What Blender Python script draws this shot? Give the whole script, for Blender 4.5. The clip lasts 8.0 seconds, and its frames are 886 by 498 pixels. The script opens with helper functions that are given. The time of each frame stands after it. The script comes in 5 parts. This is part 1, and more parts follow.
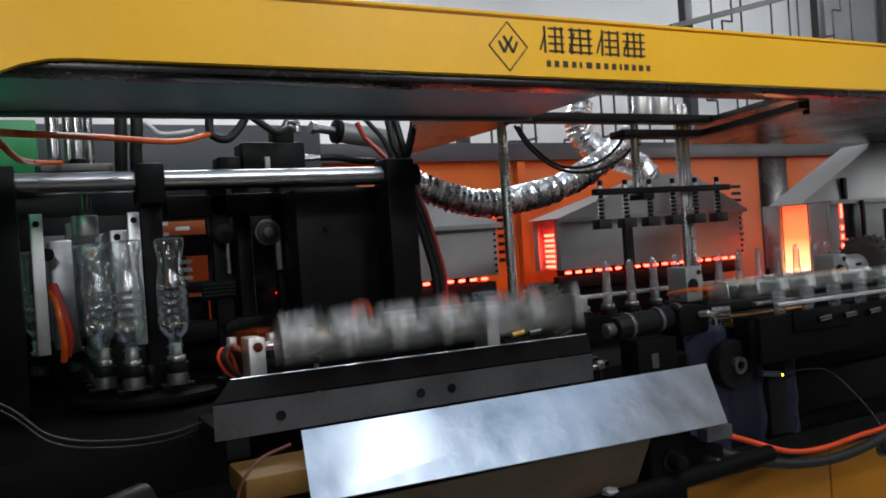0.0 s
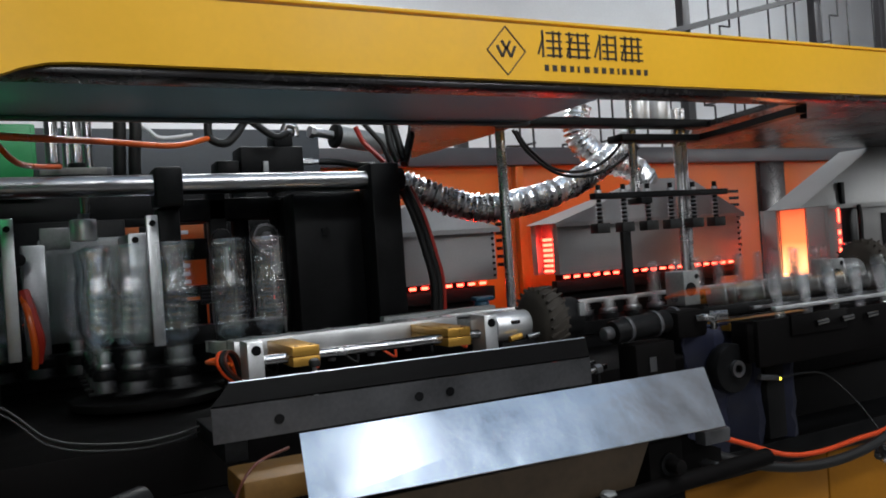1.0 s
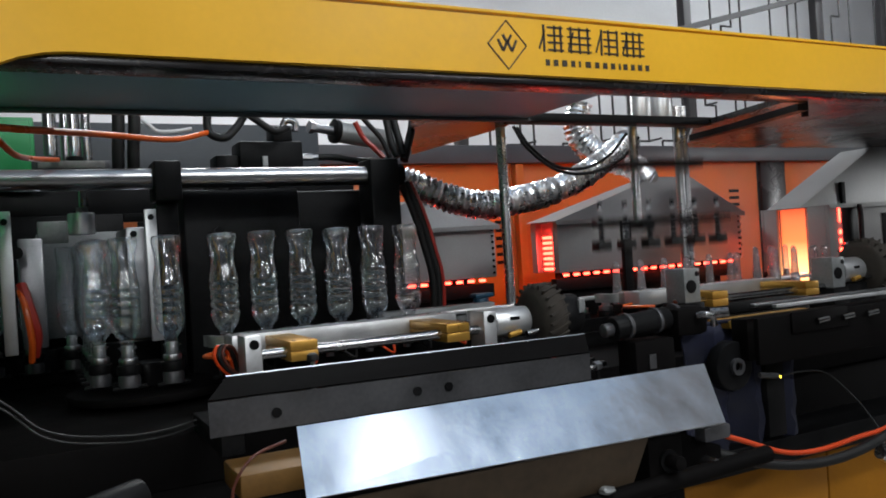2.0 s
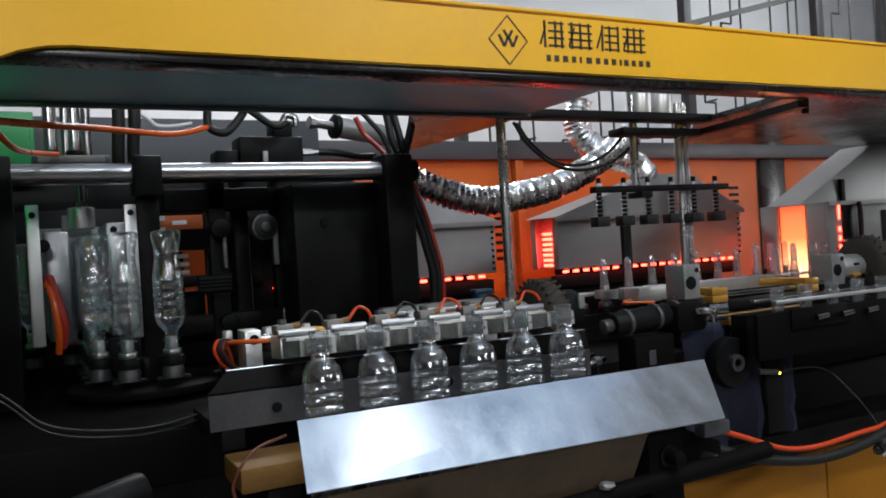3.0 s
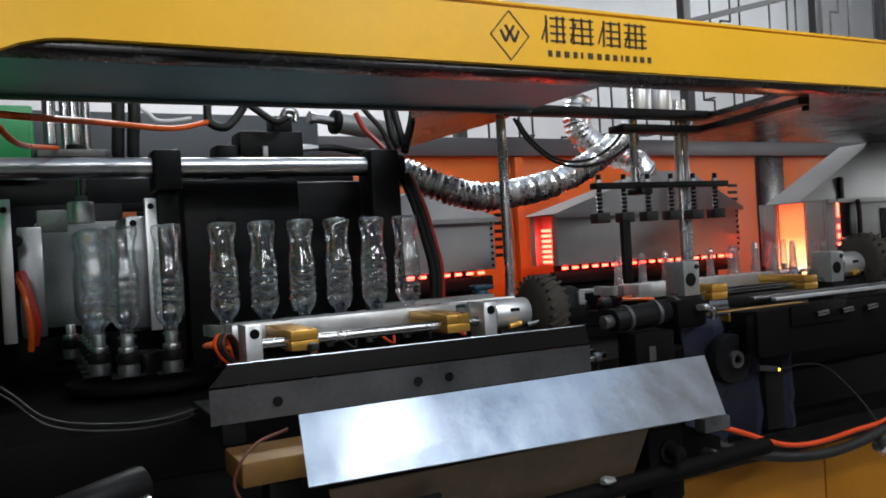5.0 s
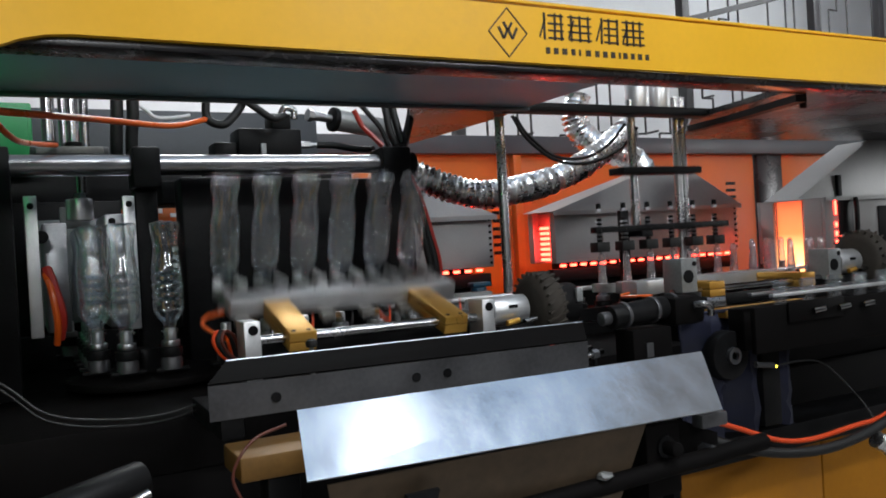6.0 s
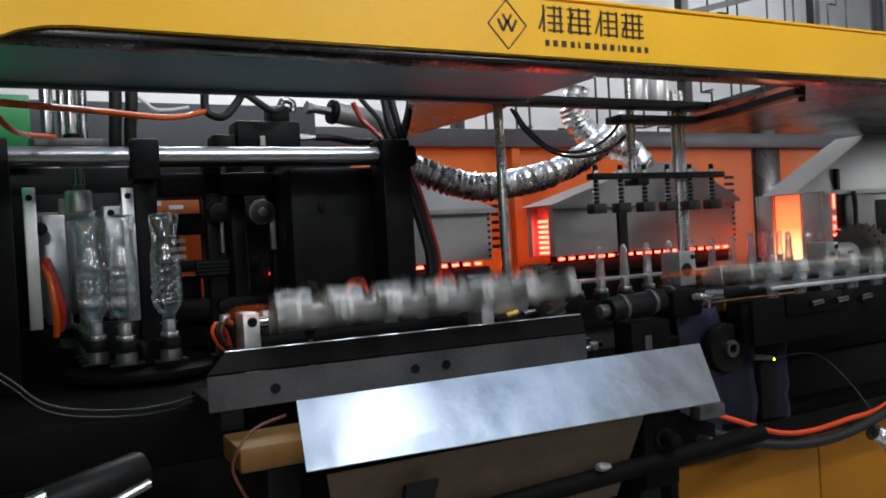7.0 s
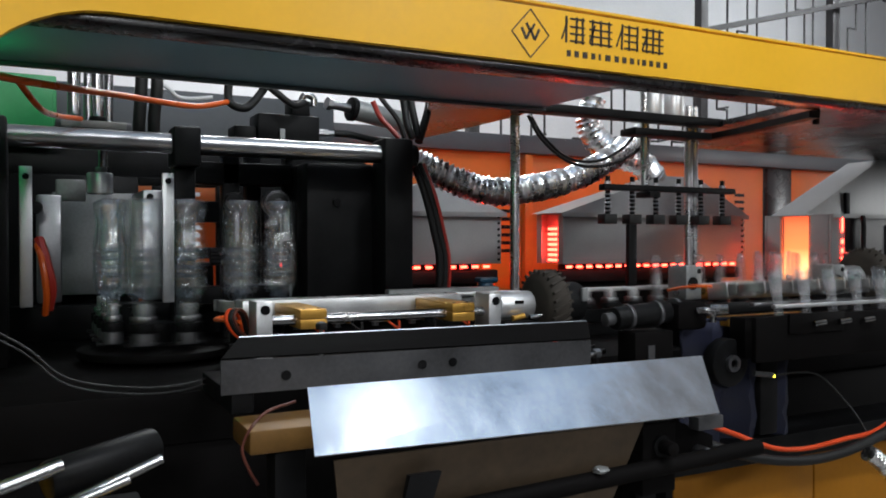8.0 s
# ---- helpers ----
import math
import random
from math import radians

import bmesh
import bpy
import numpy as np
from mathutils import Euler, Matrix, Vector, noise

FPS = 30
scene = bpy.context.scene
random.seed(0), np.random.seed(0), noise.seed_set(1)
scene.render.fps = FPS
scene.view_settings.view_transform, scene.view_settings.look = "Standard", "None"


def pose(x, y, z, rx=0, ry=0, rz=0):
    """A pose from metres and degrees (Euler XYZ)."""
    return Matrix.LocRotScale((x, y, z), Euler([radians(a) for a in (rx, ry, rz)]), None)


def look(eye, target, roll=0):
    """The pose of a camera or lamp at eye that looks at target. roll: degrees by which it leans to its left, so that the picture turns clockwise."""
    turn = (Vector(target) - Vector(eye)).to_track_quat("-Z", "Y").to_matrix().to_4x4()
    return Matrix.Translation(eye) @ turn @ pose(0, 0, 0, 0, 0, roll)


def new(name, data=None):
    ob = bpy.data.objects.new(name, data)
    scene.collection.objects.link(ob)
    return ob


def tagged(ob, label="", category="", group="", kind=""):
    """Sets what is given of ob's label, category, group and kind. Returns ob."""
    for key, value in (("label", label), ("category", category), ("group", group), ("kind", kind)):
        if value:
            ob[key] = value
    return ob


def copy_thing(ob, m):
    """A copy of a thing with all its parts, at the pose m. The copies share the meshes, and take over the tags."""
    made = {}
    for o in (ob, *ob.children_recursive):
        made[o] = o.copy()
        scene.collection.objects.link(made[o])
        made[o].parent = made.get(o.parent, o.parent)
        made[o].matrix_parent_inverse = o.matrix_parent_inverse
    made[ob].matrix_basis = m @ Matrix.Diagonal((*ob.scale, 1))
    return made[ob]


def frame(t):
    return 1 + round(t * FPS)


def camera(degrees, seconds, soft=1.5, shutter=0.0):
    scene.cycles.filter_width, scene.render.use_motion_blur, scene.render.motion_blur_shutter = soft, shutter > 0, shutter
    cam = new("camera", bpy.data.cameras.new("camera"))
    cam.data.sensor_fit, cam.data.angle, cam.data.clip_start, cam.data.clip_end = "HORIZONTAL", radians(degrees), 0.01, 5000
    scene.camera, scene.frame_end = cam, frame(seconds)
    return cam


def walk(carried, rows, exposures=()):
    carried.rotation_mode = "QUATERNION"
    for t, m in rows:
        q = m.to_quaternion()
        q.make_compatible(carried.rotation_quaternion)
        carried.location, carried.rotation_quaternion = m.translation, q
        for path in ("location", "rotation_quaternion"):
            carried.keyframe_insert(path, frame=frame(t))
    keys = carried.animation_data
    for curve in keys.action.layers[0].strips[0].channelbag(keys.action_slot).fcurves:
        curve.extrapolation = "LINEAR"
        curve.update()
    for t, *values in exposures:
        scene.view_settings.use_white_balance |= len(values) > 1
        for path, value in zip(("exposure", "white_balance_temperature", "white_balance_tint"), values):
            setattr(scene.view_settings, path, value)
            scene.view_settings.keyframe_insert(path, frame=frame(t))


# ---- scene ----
cam = camera(57.9, 8.0, soft=1.8, shutter=0.9)
PATH = [
    (0, (-0.322, -1.541, 1.275), (0.586, 0.24, 1.267), -4.0),
    (0.5, (-0.324, -1.544, 1.276), (0.587, 0.237, 1.273), -4.0),
    (1, (-0.323, -1.543, 1.273), (0.59, 0.237, 1.277), -4.0),
    (1.5, (-0.32, -1.539, 1.268), (0.593, 0.24, 1.273), -3.8),
    (3, (-0.322, -1.536, 1.263), (0.593, 0.242, 1.258), -3.5),
    (3.5, (-0.324, -1.534, 1.262), (0.593, 0.243, 1.252), -3.4),
    (4, (-0.323, -1.53, 1.261), (0.595, 0.247, 1.248), -3.4),
    (4.5, (-0.325, -1.531, 1.261), (0.594, 0.245, 1.249), -3.3),
    (6, (-0.327, -1.536, 1.257), (0.596, 0.239, 1.241), -3.3),
    (6.5, (-0.327, -1.535, 1.259), (0.598, 0.238, 1.234), -3.2),
    (7, (-0.329, -1.537, 1.254), (0.597, 0.236, 1.223), -3.2),
    (7.5, (-0.344, -1.545, 1.257), (0.567, 0.234, 1.219), -1.8),
    (8, (-0.35, -1.556, 1.251), (0.562, 0.224, 1.226), -0.0),
]
walk(cam, [(t, look(eye, target, roll)) for t, eye, target, roll in PATH],
     exposures=[(0.0, -0.32), (1.5, -0.30), (3.0, -0.24), (3.5, -0.13), (8.0, -0.13)])

# ---- world, lamps, exposure ----
world = bpy.data.worlds.new("hall")
scene.world = world
world.use_nodes = True
world.node_tree.nodes["Background"].inputs[0].default_value = (0.75, 0.82, 0.9, 1)
world.node_tree.nodes["Background"].inputs[1].default_value = 0.05


def area_lamp(x, y, z, sx, sy, power, color, target):
    data = bpy.data.lights.new("hall_light", "AREA")
    data.shape, data.size, data.size_y, data.energy, data.color = "RECTANGLE", sx, sy, power, color
    ob = new("hall_light", data)
    ob.matrix_world = look((x, y, z), target)
    return ob


# assumed fluorescent rows under the hall ceiling, in front of the machine and behind it
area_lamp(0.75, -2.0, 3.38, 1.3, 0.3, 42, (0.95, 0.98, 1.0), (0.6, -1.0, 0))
# added lamp, unseen; it gives the chute plate its bright mirrored spot
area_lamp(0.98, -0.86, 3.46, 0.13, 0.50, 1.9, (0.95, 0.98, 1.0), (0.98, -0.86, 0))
# three added lamps, unseen, for glints on the bottles and light on the ovens
area_lamp(-1.2, -4.2, 2.42, 1.0, 0.26, 34, (0.95, 0.98, 1.0), (0.0, 0, 1.2))
area_lamp(5.6, -1.3, 1.9, 1.2, 0.6, 30, (0.95, 0.98, 1.0), (0.2, 0, 1.2))
area_lamp(2.0, -4.3, 2.85, 1.0, 0.26, 31, (0.95, 0.98, 1.0), (0.3, 0, 1.2))
# assumed rows behind the machine; the second is turned to brighten the back wall
area_lamp(0.9, 2.0, 3.35, 1.3, 0.25, 50, (0.92, 0.97, 1.0), (0.9, 2.0, 0))
area_lamp(4.6, 1.2, 3.35, 1.3, 0.25, 40, (0.92, 0.97, 1.0), (3.6, 3.2, 2.0))


# ---- materials ----
def material(name, color, rough=0.5, metal=0.0, spread=0.15, scale=9.0, bump=0.15, fine=140.0, coat=0.0, stretch=(1, 1, 1), spec=0.5, vary=1.0):
    """A surface with two scales of variation in colour and gloss, and a fine relief."""
    m = bpy.data.materials.new(name)
    m.use_nodes = True
    n, l = m.node_tree.nodes, m.node_tree.links
    b = n["Principled BSDF"]
    tc, mp = n.new("ShaderNodeTexCoord"), n.new("ShaderNodeMapping")
    mp.inputs["Scale"].default_value = stretch
    l.new(tc.outputs["Object"], mp.inputs[0])
    big, small = n.new("ShaderNodeTexNoise"), n.new("ShaderNodeTexNoise")
    big.inputs["Scale"].default_value, big.inputs["Detail"].default_value = scale, 5
    small.inputs["Scale"].default_value, small.inputs["Detail"].default_value = fine, 3
    for t in (big, small):
        l.new(mp.outputs[0], t.inputs["Vector"])
    mix = n.new("ShaderNodeMath")
    mix.operation = "MULTIPLY_ADD"
    mix.inputs[1].default_value = 0.35
    l.new(small.outputs[0], mix.inputs[0])
    l.new(big.outputs[0], mix.inputs[2])
    ramp = n.new("ShaderNodeMapRange")
    ramp.inputs[1].default_value, ramp.inputs[2].default_value = 0.4, 0.95
    ramp.inputs[3].default_value, ramp.inputs[4].default_value = 1 - spread, 1 + spread
    l.new(mix.outputs[0], ramp.inputs[0])
    mul = n.new("ShaderNodeVectorMath")
    mul.operation = "SCALE"
    mul.inputs[0].default_value = color
    l.new(ramp.outputs[0], mul.inputs["Scale"])
    l.new(mul.outputs[0], b.inputs["Base Color"])
    rr = n.new("ShaderNodeMapRange")
    rr.inputs[1].default_value, rr.inputs[2].default_value = 0.35, 0.95
    rr.inputs[3].default_value, rr.inputs[4].default_value = max(0.03, rough - 0.1 * vary), min(1, rough + 0.12 * vary)
    l.new(mix.outputs[0], rr.inputs[0])
    l.new(rr.outputs[0], b.inputs["Roughness"])
    b.inputs["Metallic"].default_value = metal
    b.inputs["Coat Weight"].default_value = coat
    b.inputs["Specular IOR Level"].default_value = spec
    if bump:
        bp = n.new("ShaderNodeBump")
        bp.inputs["Strength"].default_value, bp.inputs["Distance"].default_value = bump, 0.002
        l.new(mix.outputs[0], bp.inputs["Height"])
        l.new(bp.outputs[0], b.inputs["Normal"])
    return m


def glow(name, color, strength):
    m = bpy.data.materials.new(name)
    m.use_nodes = True
    b = m.node_tree.nodes["Principled BSDF"]
    b.inputs["Base Color"].default_value = (*color, 1)
    b.inputs["Emission Color"].default_value = (*color, 1)
    b.inputs["Emission Strength"].default_value = strength
    return m


def clear_plastic(name, tint, rough, lift, rim=0.75, haze_share=0.03, lumps=0.11):
    """Thin clear plastic: what is behind shows through, gloss grows towards the rim."""
    m = bpy.data.materials.new(name)
    m.use_nodes = True
    n, l = m.node_tree.nodes, m.node_tree.links
    n.remove(n["Principled BSDF"])
    tr, gl, mix = n.new("ShaderNodeBsdfTransparent"), n.new("ShaderNodeBsdfGlossy"), n.new("ShaderNodeMixShader")
    tr.inputs[0].default_value = (*tint, 1)
    gl.inputs["Color"].default_value, gl.inputs["Roughness"].default_value = (0.95, 0.97, 1, 1), rough
    lw = n.new("ShaderNodeLayerWeight")
    lw.inputs[0].default_value = 0.27
    mr = n.new("ShaderNodeMapRange")
    mr.inputs[3].default_value, mr.inputs[4].default_value = lift, rim
    l.new(lw.outputs["Fresnel"], mr.inputs[0])
    tx = n.new("ShaderNodeTexNoise")
    tx.inputs["Scale"].default_value = 45
    bp = n.new("ShaderNodeBump")
    bp.inputs["Strength"].default_value, bp.inputs["Distance"].default_value = lumps, 0.004
    l.new(tx.outputs[0], bp.inputs["Height"])
    l.new(bp.outputs[0], gl.inputs["Normal"])
    l.new(mr.outputs[0], mix.inputs[0])
    l.new(tr.outputs[0], mix.inputs[1])
    l.new(gl.outputs[0], mix.inputs[2])
    haze, mix2 = n.new("ShaderNodeBsdfDiffuse"), n.new("ShaderNodeMixShader")
    haze.inputs[0].default_value = (0.8, 0.84, 0.86, 1)
    mix2.inputs[0].default_value = haze_share
    l.new(mix.outputs[0], mix2.inputs[1])
    l.new(haze.outputs[0], mix2.inputs[2])
    l.new(mix2.outputs[0], n["Material Output"].inputs[0])
    return m


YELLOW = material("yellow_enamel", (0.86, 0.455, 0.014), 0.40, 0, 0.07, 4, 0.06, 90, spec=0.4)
# yellow enamel of the low panels, darkened in colour to stand for shade
SHADED_YELLOW = material("shaded_yellow_enamel", (0.33, 0.13, 0.006), 0.45, 0, 0.16, 5, 0.08, 90, spec=0.3)
ORANGE = material("orange_enamel", (0.52, 0.125, 0.008), 0.45, 0, 0.12, 4, 0.1, 90)
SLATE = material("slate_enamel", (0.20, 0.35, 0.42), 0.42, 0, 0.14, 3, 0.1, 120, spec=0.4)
GREY_FRAME = material("dark_grey_enamel", (0.048, 0.056, 0.066), 0.45, 0, 0.2, 5, 0.1, 120)
BLACK = material("black_oxide_steel", (0.0085, 0.0085, 0.009), 0.42, 0.0, 0.45, 12, 0.25, 160, spec=0.11)
# black iron made darker still, the shade of the low parts in its colour
SHADED_BLACK = material("shaded_black_iron", (0.0045, 0.004, 0.004), 0.6, 0.0, 0.35, 12, 0.2, 160, spec=0.05)
TYRE = material("dusty_tyre_rubber", (0.040, 0.034, 0.028), 0.7, 0, 0.3, 30, 0.3, 220, spec=0.25)
RUBBER = material("black_rubber", (0.010, 0.010, 0.010), 0.5, 0, 0.3, 20, 0.2, 220, spec=0.35)
CHROME = material("ground_chrome", (0.34, 0.34, 0.345), 0.20, 1, 0.15, 12, 0.03, 200)
SATIN = material("satin_ground_steel", (0.46, 0.46, 0.47), 0.29, 1, 0.06, 14, 0, 240, stretch=(0.3, 3, 3), vary=0.3)
POLISHED = material("polished_post_chrome", (0.55, 0.55, 0.56), 0.27, 1, 0.03, 6, 0, 200, vary=0.2)
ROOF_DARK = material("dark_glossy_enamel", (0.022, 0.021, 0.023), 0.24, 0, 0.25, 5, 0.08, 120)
# stained sheet; its brown is the yellow reflection put into the colour
BROWN_SHEET = material("stained_sheet_brown_sheen", (0.075, 0.052, 0.032), 0.5, 0.3, 0.45, 9, 0.25, 90)
STEEL = material("mill_steel", (0.42, 0.43, 0.45), 0.34, 1, 0.2, 14, 0.15, 200)
ALU = material("milled_aluminium", (0.72, 0.73, 0.74), 0.38, 0.85, 0.12, 20, 0.12, 260)
SHEET = material("grey_sheet_metal", (0.28, 0.29, 0.29), 0.42, 0.35, 0.3, 9, 0.12, 160)
PLATE = material("stainless_plate", (0.68, 0.735, 0.81), 0.19, 1, 0.20, 16, 0.06, 120, stretch=(1.6, 1, 1), vary=0.7)
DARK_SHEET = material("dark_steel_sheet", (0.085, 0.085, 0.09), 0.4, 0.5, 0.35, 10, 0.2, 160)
GOLD = material("brass_plated_aluminium", (0.60, 0.33, 0.065), 0.34, 0.7, 0.14, 14, 0.1, 200)
# darker than GOLD; the box's shade under the shield is in the colour
BRASS = material("darkened_brass", (0.20, 0.10, 0.022), 0.5, 0.25, 0.3, 14, 0.15, 160)
DIM_WALL = material("dimmed_wall_paint", (0.20, 0.20, 0.21), 0.85, 0, 0.15, 1.4, 0.25, 60)
OVEN = material("oven_sheet_metal", (0.36, 0.355, 0.35), 0.4, 0.2, 0.14, 6, 0.12, 150)
FOIL = material("aluminium_foil", (0.92, 0.92, 0.93), 0.26, 1, 0.10, 30, 0.3, 120)
ORANGE_HOSE = material("orange_tube", (0.72, 0.11, 0.012), 0.3, 0, 0.1, 20, 0.05, 200)
RED_HOSE = material("red_tube", (0.40, 0.03, 0.02), 0.35, 0, 0.1, 20, 0.05, 200)
BLUE = material("blue_fabric", (0.002, 0.004, 0.022), 0.7, 0, 0.4, 16, 0.4, 150)
TEAL = material("blue_valve_plastic", (0.008, 0.055, 0.10), 0.4, 0, 0.2, 30, 0.1, 200)
GREEN = material("green_enamel", (0.02, 0.30, 0.09), 0.4, 0, 0.15, 6, 0.1, 120)
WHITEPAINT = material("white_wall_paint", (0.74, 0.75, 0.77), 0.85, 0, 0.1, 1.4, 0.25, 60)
CONCRETE = material("worn_concrete", (0.30, 0.29, 0.28), 0.75, 0, 0.3, 3, 0.3, 40)
IRON = material("dark_painted_iron", (0.03, 0.028, 0.03), 0.5, 0.2, 0.3, 20, 0.2, 160)
WORN_ALU = material("greasy_worn_aluminium", (0.42, 0.42, 0.41), 0.42, 0.7, 0.4, 30, 0.25, 200)
DULL = material("dull_grey_casting", (0.17, 0.165, 0.155), 0.5, 0.3, 0.35, 30, 0.25, 160)
HOSE_RED = material("orange_red_tube", (0.62, 0.06, 0.012), 0.32, 0, 0.1, 20, 0.05, 200)
MAROON = material("dull_maroon_tube", (0.11, 0.028, 0.018), 0.4, 0, 0.2, 20, 0.05, 200)
INK = material("dark_brown_print", (0.035, 0.022, 0.012), 0.5, 0, 0.15, 30, 0.05, 200)
PET = clear_plastic("clear_bottle_plastic", (0.94, 0.955, 0.965), 0.07, 0.18, 0.62, 0.006, 0.08)
PREFORM = clear_plastic("clear_preform_plastic", (0.93, 0.90, 0.90), 0.10, 0.22, 0.95, 0.10)
NECK = clear_plastic("clear_neck_plastic", (0.75, 0.77, 0.78), 0.12, 0.18)
LAMP_RED = glow("red_heater_lamp", (1.0, 0.035, 0.02), 27.0)
LAMP_REAR = glow("orange_red_panel_light", (1.0, 0.06, 0.012), 22.0)
LAMP_HOT = glow("orange_heater_reflector", (1.0, 0.19, 0.06), 3.6)
LAMP_WHITE = glow("white_hot_heater", (1.0, 0.42, 0.20), 6.0)


def heat_glow(name, low, high):
    """A plate that glows for the lit oven inside, white below, orange above."""
    m = glow(name, (1.0, 0.4, 0.15), 1.0)
    n, l = m.node_tree.nodes, m.node_tree.links
    tc, sep, mr, cr = n.new("ShaderNodeTexCoord"), n.new("ShaderNodeSeparateXYZ"), n.new("ShaderNodeMapRange"), n.new("ShaderNodeValToRGB")
    l.new(tc.outputs["Object"], sep.inputs[0])
    l.new(sep.outputs[2], mr.inputs[0])
    mr.inputs[1].default_value, mr.inputs[2].default_value = low, high
    l.new(mr.outputs[0], cr.inputs[0])
    e = cr.color_ramp.elements
    e[0].color, e[1].color = (1.0, 0.48, 0.20, 1), (0.42, 0.050, 0.018, 1)
    e[0].position = 0.22
    mid = e.new(0.58)
    mid.color = (0.80, 0.115, 0.032, 1)
    b = n["Principled BSDF"]
    l.new(cr.outputs[0], b.inputs["Emission Color"])
    b.inputs["Emission Strength"].default_value = 3.4
    return m


HEAT = heat_glow("oven_inside_glow", -0.05, 0.215)
LED_RED = glow("red_indicator", (1.0, 0.03, 0.02), 4.0)
LED_YELLOW = glow("yellow_indicator", (1.0, 0.8, 0.05), 6.0)
LED_GREEN = glow("green_lamp_glow", (0.02, 1.0, 0.25), 14.0)
CEILING_GLOW = glow("ceiling_panel_glow", (0.62, 0.79, 1.0), 0.44)
TUBE_GLOW = glow("fluorescent_tube", (0.92, 0.97, 1.0), 6.0)

# ---- builders ----
ORIGIN = {}


def thing(name, origin, label, category, group="", kind=""):
    ob = new(name)
    ob.empty_display_size = 0.05
    ob.location = origin
    ORIGIN[ob.name] = Vector(origin)
    return tagged(ob, label, category, group, kind)


def mesh_of(name, bm, mat, smooth=True):
    me = bpy.data.meshes.new(name)
    bmesh.ops.recalc_face_normals(bm, faces=bm.faces)
    bm.to_mesh(me)
    bm.free()
    me.materials.append(mat)
    if smooth:
        me.shade_smooth()
        me.set_sharp_from_angle(angle=radians(38))
    return me


def part(name, bm, mat, parent, label="", smooth=True):
    """One mesh under a thing or a part; the mesh is given in the thing's world place."""
    o = ORIGIN[parent.name]
    bmesh.ops.translate(bm, verts=bm.verts, vec=-o)
    ob = new(name, mesh_of(name, bm, mat, smooth))
    ob.parent = parent
    ORIGIN[ob.name] = o
    if label:
        tagged(ob, label)
    return ob


def single(name, bm, mat, label, category, group="", kind="", smooth=True):
    """A thing that is one mesh."""
    return tagged(new(name, mesh_of(name, bm, mat, smooth)), label, category, group, kind)


def B(x0, x1, y0, y1, z0, z1, bevel=0.002, bm=None):
    bm = bm or bmesh.new()
    r = bmesh.ops.create_cube(bm, size=1)
    vs = r["verts"]
    bmesh.ops.transform(bm, verts=vs, matrix=Matrix.LocRotScale(((x0 + x1) / 2, (y0 + y1) / 2, (z0 + z1) / 2), None, (abs(x1 - x0), abs(y1 - y0), abs(z1 - z0))))
    if bevel:
        es = list({e for v in vs for e in v.link_edges})
        bmesh.ops.bevel(bm, geom=es, offset=min(bevel, 0.3 * min(abs(x1 - x0), abs(y1 - y0), abs(z1 - z0))), segments=2, affect="EDGES", profile=0.5)
    return bm


def C(p0, p1, r, seg=20, bm=None, r2=None, bevel=0.0):
    """A cylinder or cone from p0 to p1."""
    bm = bm or bmesh.new()
    a, b = Vector(p0), Vector(p1)
    d = b - a
    m = Matrix.Translation((a + b) / 2) @ d.to_track_quat("Z", "Y").to_matrix().to_4x4()
    res = bmesh.ops.create_cone(bm, cap_ends=True, segments=seg, radius1=r, radius2=r if r2 is None else r2, depth=d.length, matrix=m)
    if bevel:
        caps = [f for f in {f for v in res["verts"] for f in v.link_faces} if len(f.verts) == seg]
        es = list({e for f in caps for e in f.edges})
        bmesh.ops.bevel(bm, geom=es, offset=bevel, segments=2, affect="EDGES", profile=0.5)
    return bm


def spline(pts, n=8):
    ps = [Vector(p) for p in pts]
    ps = [2 * ps[0] - ps[1]] + ps + [2 * ps[-1] - ps[-2]]
    out = []
    for i in range(1, len(ps) - 2):
        p0, p1, p2, p3 = ps[i - 1:i + 3]
        for k in range(n):
            t = k / n
            out.append(0.5 * ((2 * p1) + (p2 - p0) * t + (2 * p0 - 5 * p1 + 4 * p2 - p3) * t * t + (3 * p1 - p0 - 3 * p2 + p3) * t ** 3))
    out.append(ps[-2])
    return out


def tube(pts, r, seg=8, n=8, bm=None, radius=None):
    """A tube along a smooth line; radius(i, count) varies it."""
    bm = bm or bmesh.new()
    line = spline(pts, n)
    up = Vector((0.13, 0.27, 0.95)).normalized()
    rings = []
    for i, p in enumerate(line):
        d = (line[min(i + 1, len(line) - 1)] - line[max(i - 1, 0)]).normalized()
        s = d.cross(up).normalized()
        up = s.cross(d).normalized()
        rad = radius(i, len(line)) if radius else r
        rings.append([bm.verts.new(p + rad * (math.cos(a) * s + math.sin(a) * up)) for a in (2 * math.pi * k / seg for k in range(seg))])
    for a, b in zip(rings, rings[1:]):
        for k in range(seg):
            bm.faces.new((a[k], a[(k + 1) % seg], b[(k + 1) % seg], b[k]))
    bm.faces.new(rings[0])
    bm.faces.new(rings[-1])
    return bm


def lathe(profile, seg=28, bm=None, m=None, closed=True, wob=None):
    """A turned shape about z: profile rows (radius, z)."""
    bm = bm or bmesh.new()
    m = m or Matrix()
    rings = []
    for r, z in profile:
        rings.append([bm.verts.new(m @ Vector(((r * (wob(a, z) if wob else 1)) * math.cos(a), (r * (wob(a, z) if wob else 1)) * math.sin(a), z))) for a in (2 * math.pi * k / seg for k in range(seg))])
    for a, b in zip(rings, rings[1:]):
        for k in range(seg):
            bm.faces.new((a[k], a[(k + 1) % seg], b[(k + 1) % seg], b[k]))
    if closed:
        bm.faces.new(rings[0])
        bm.faces.new(rings[-1])
    return bm


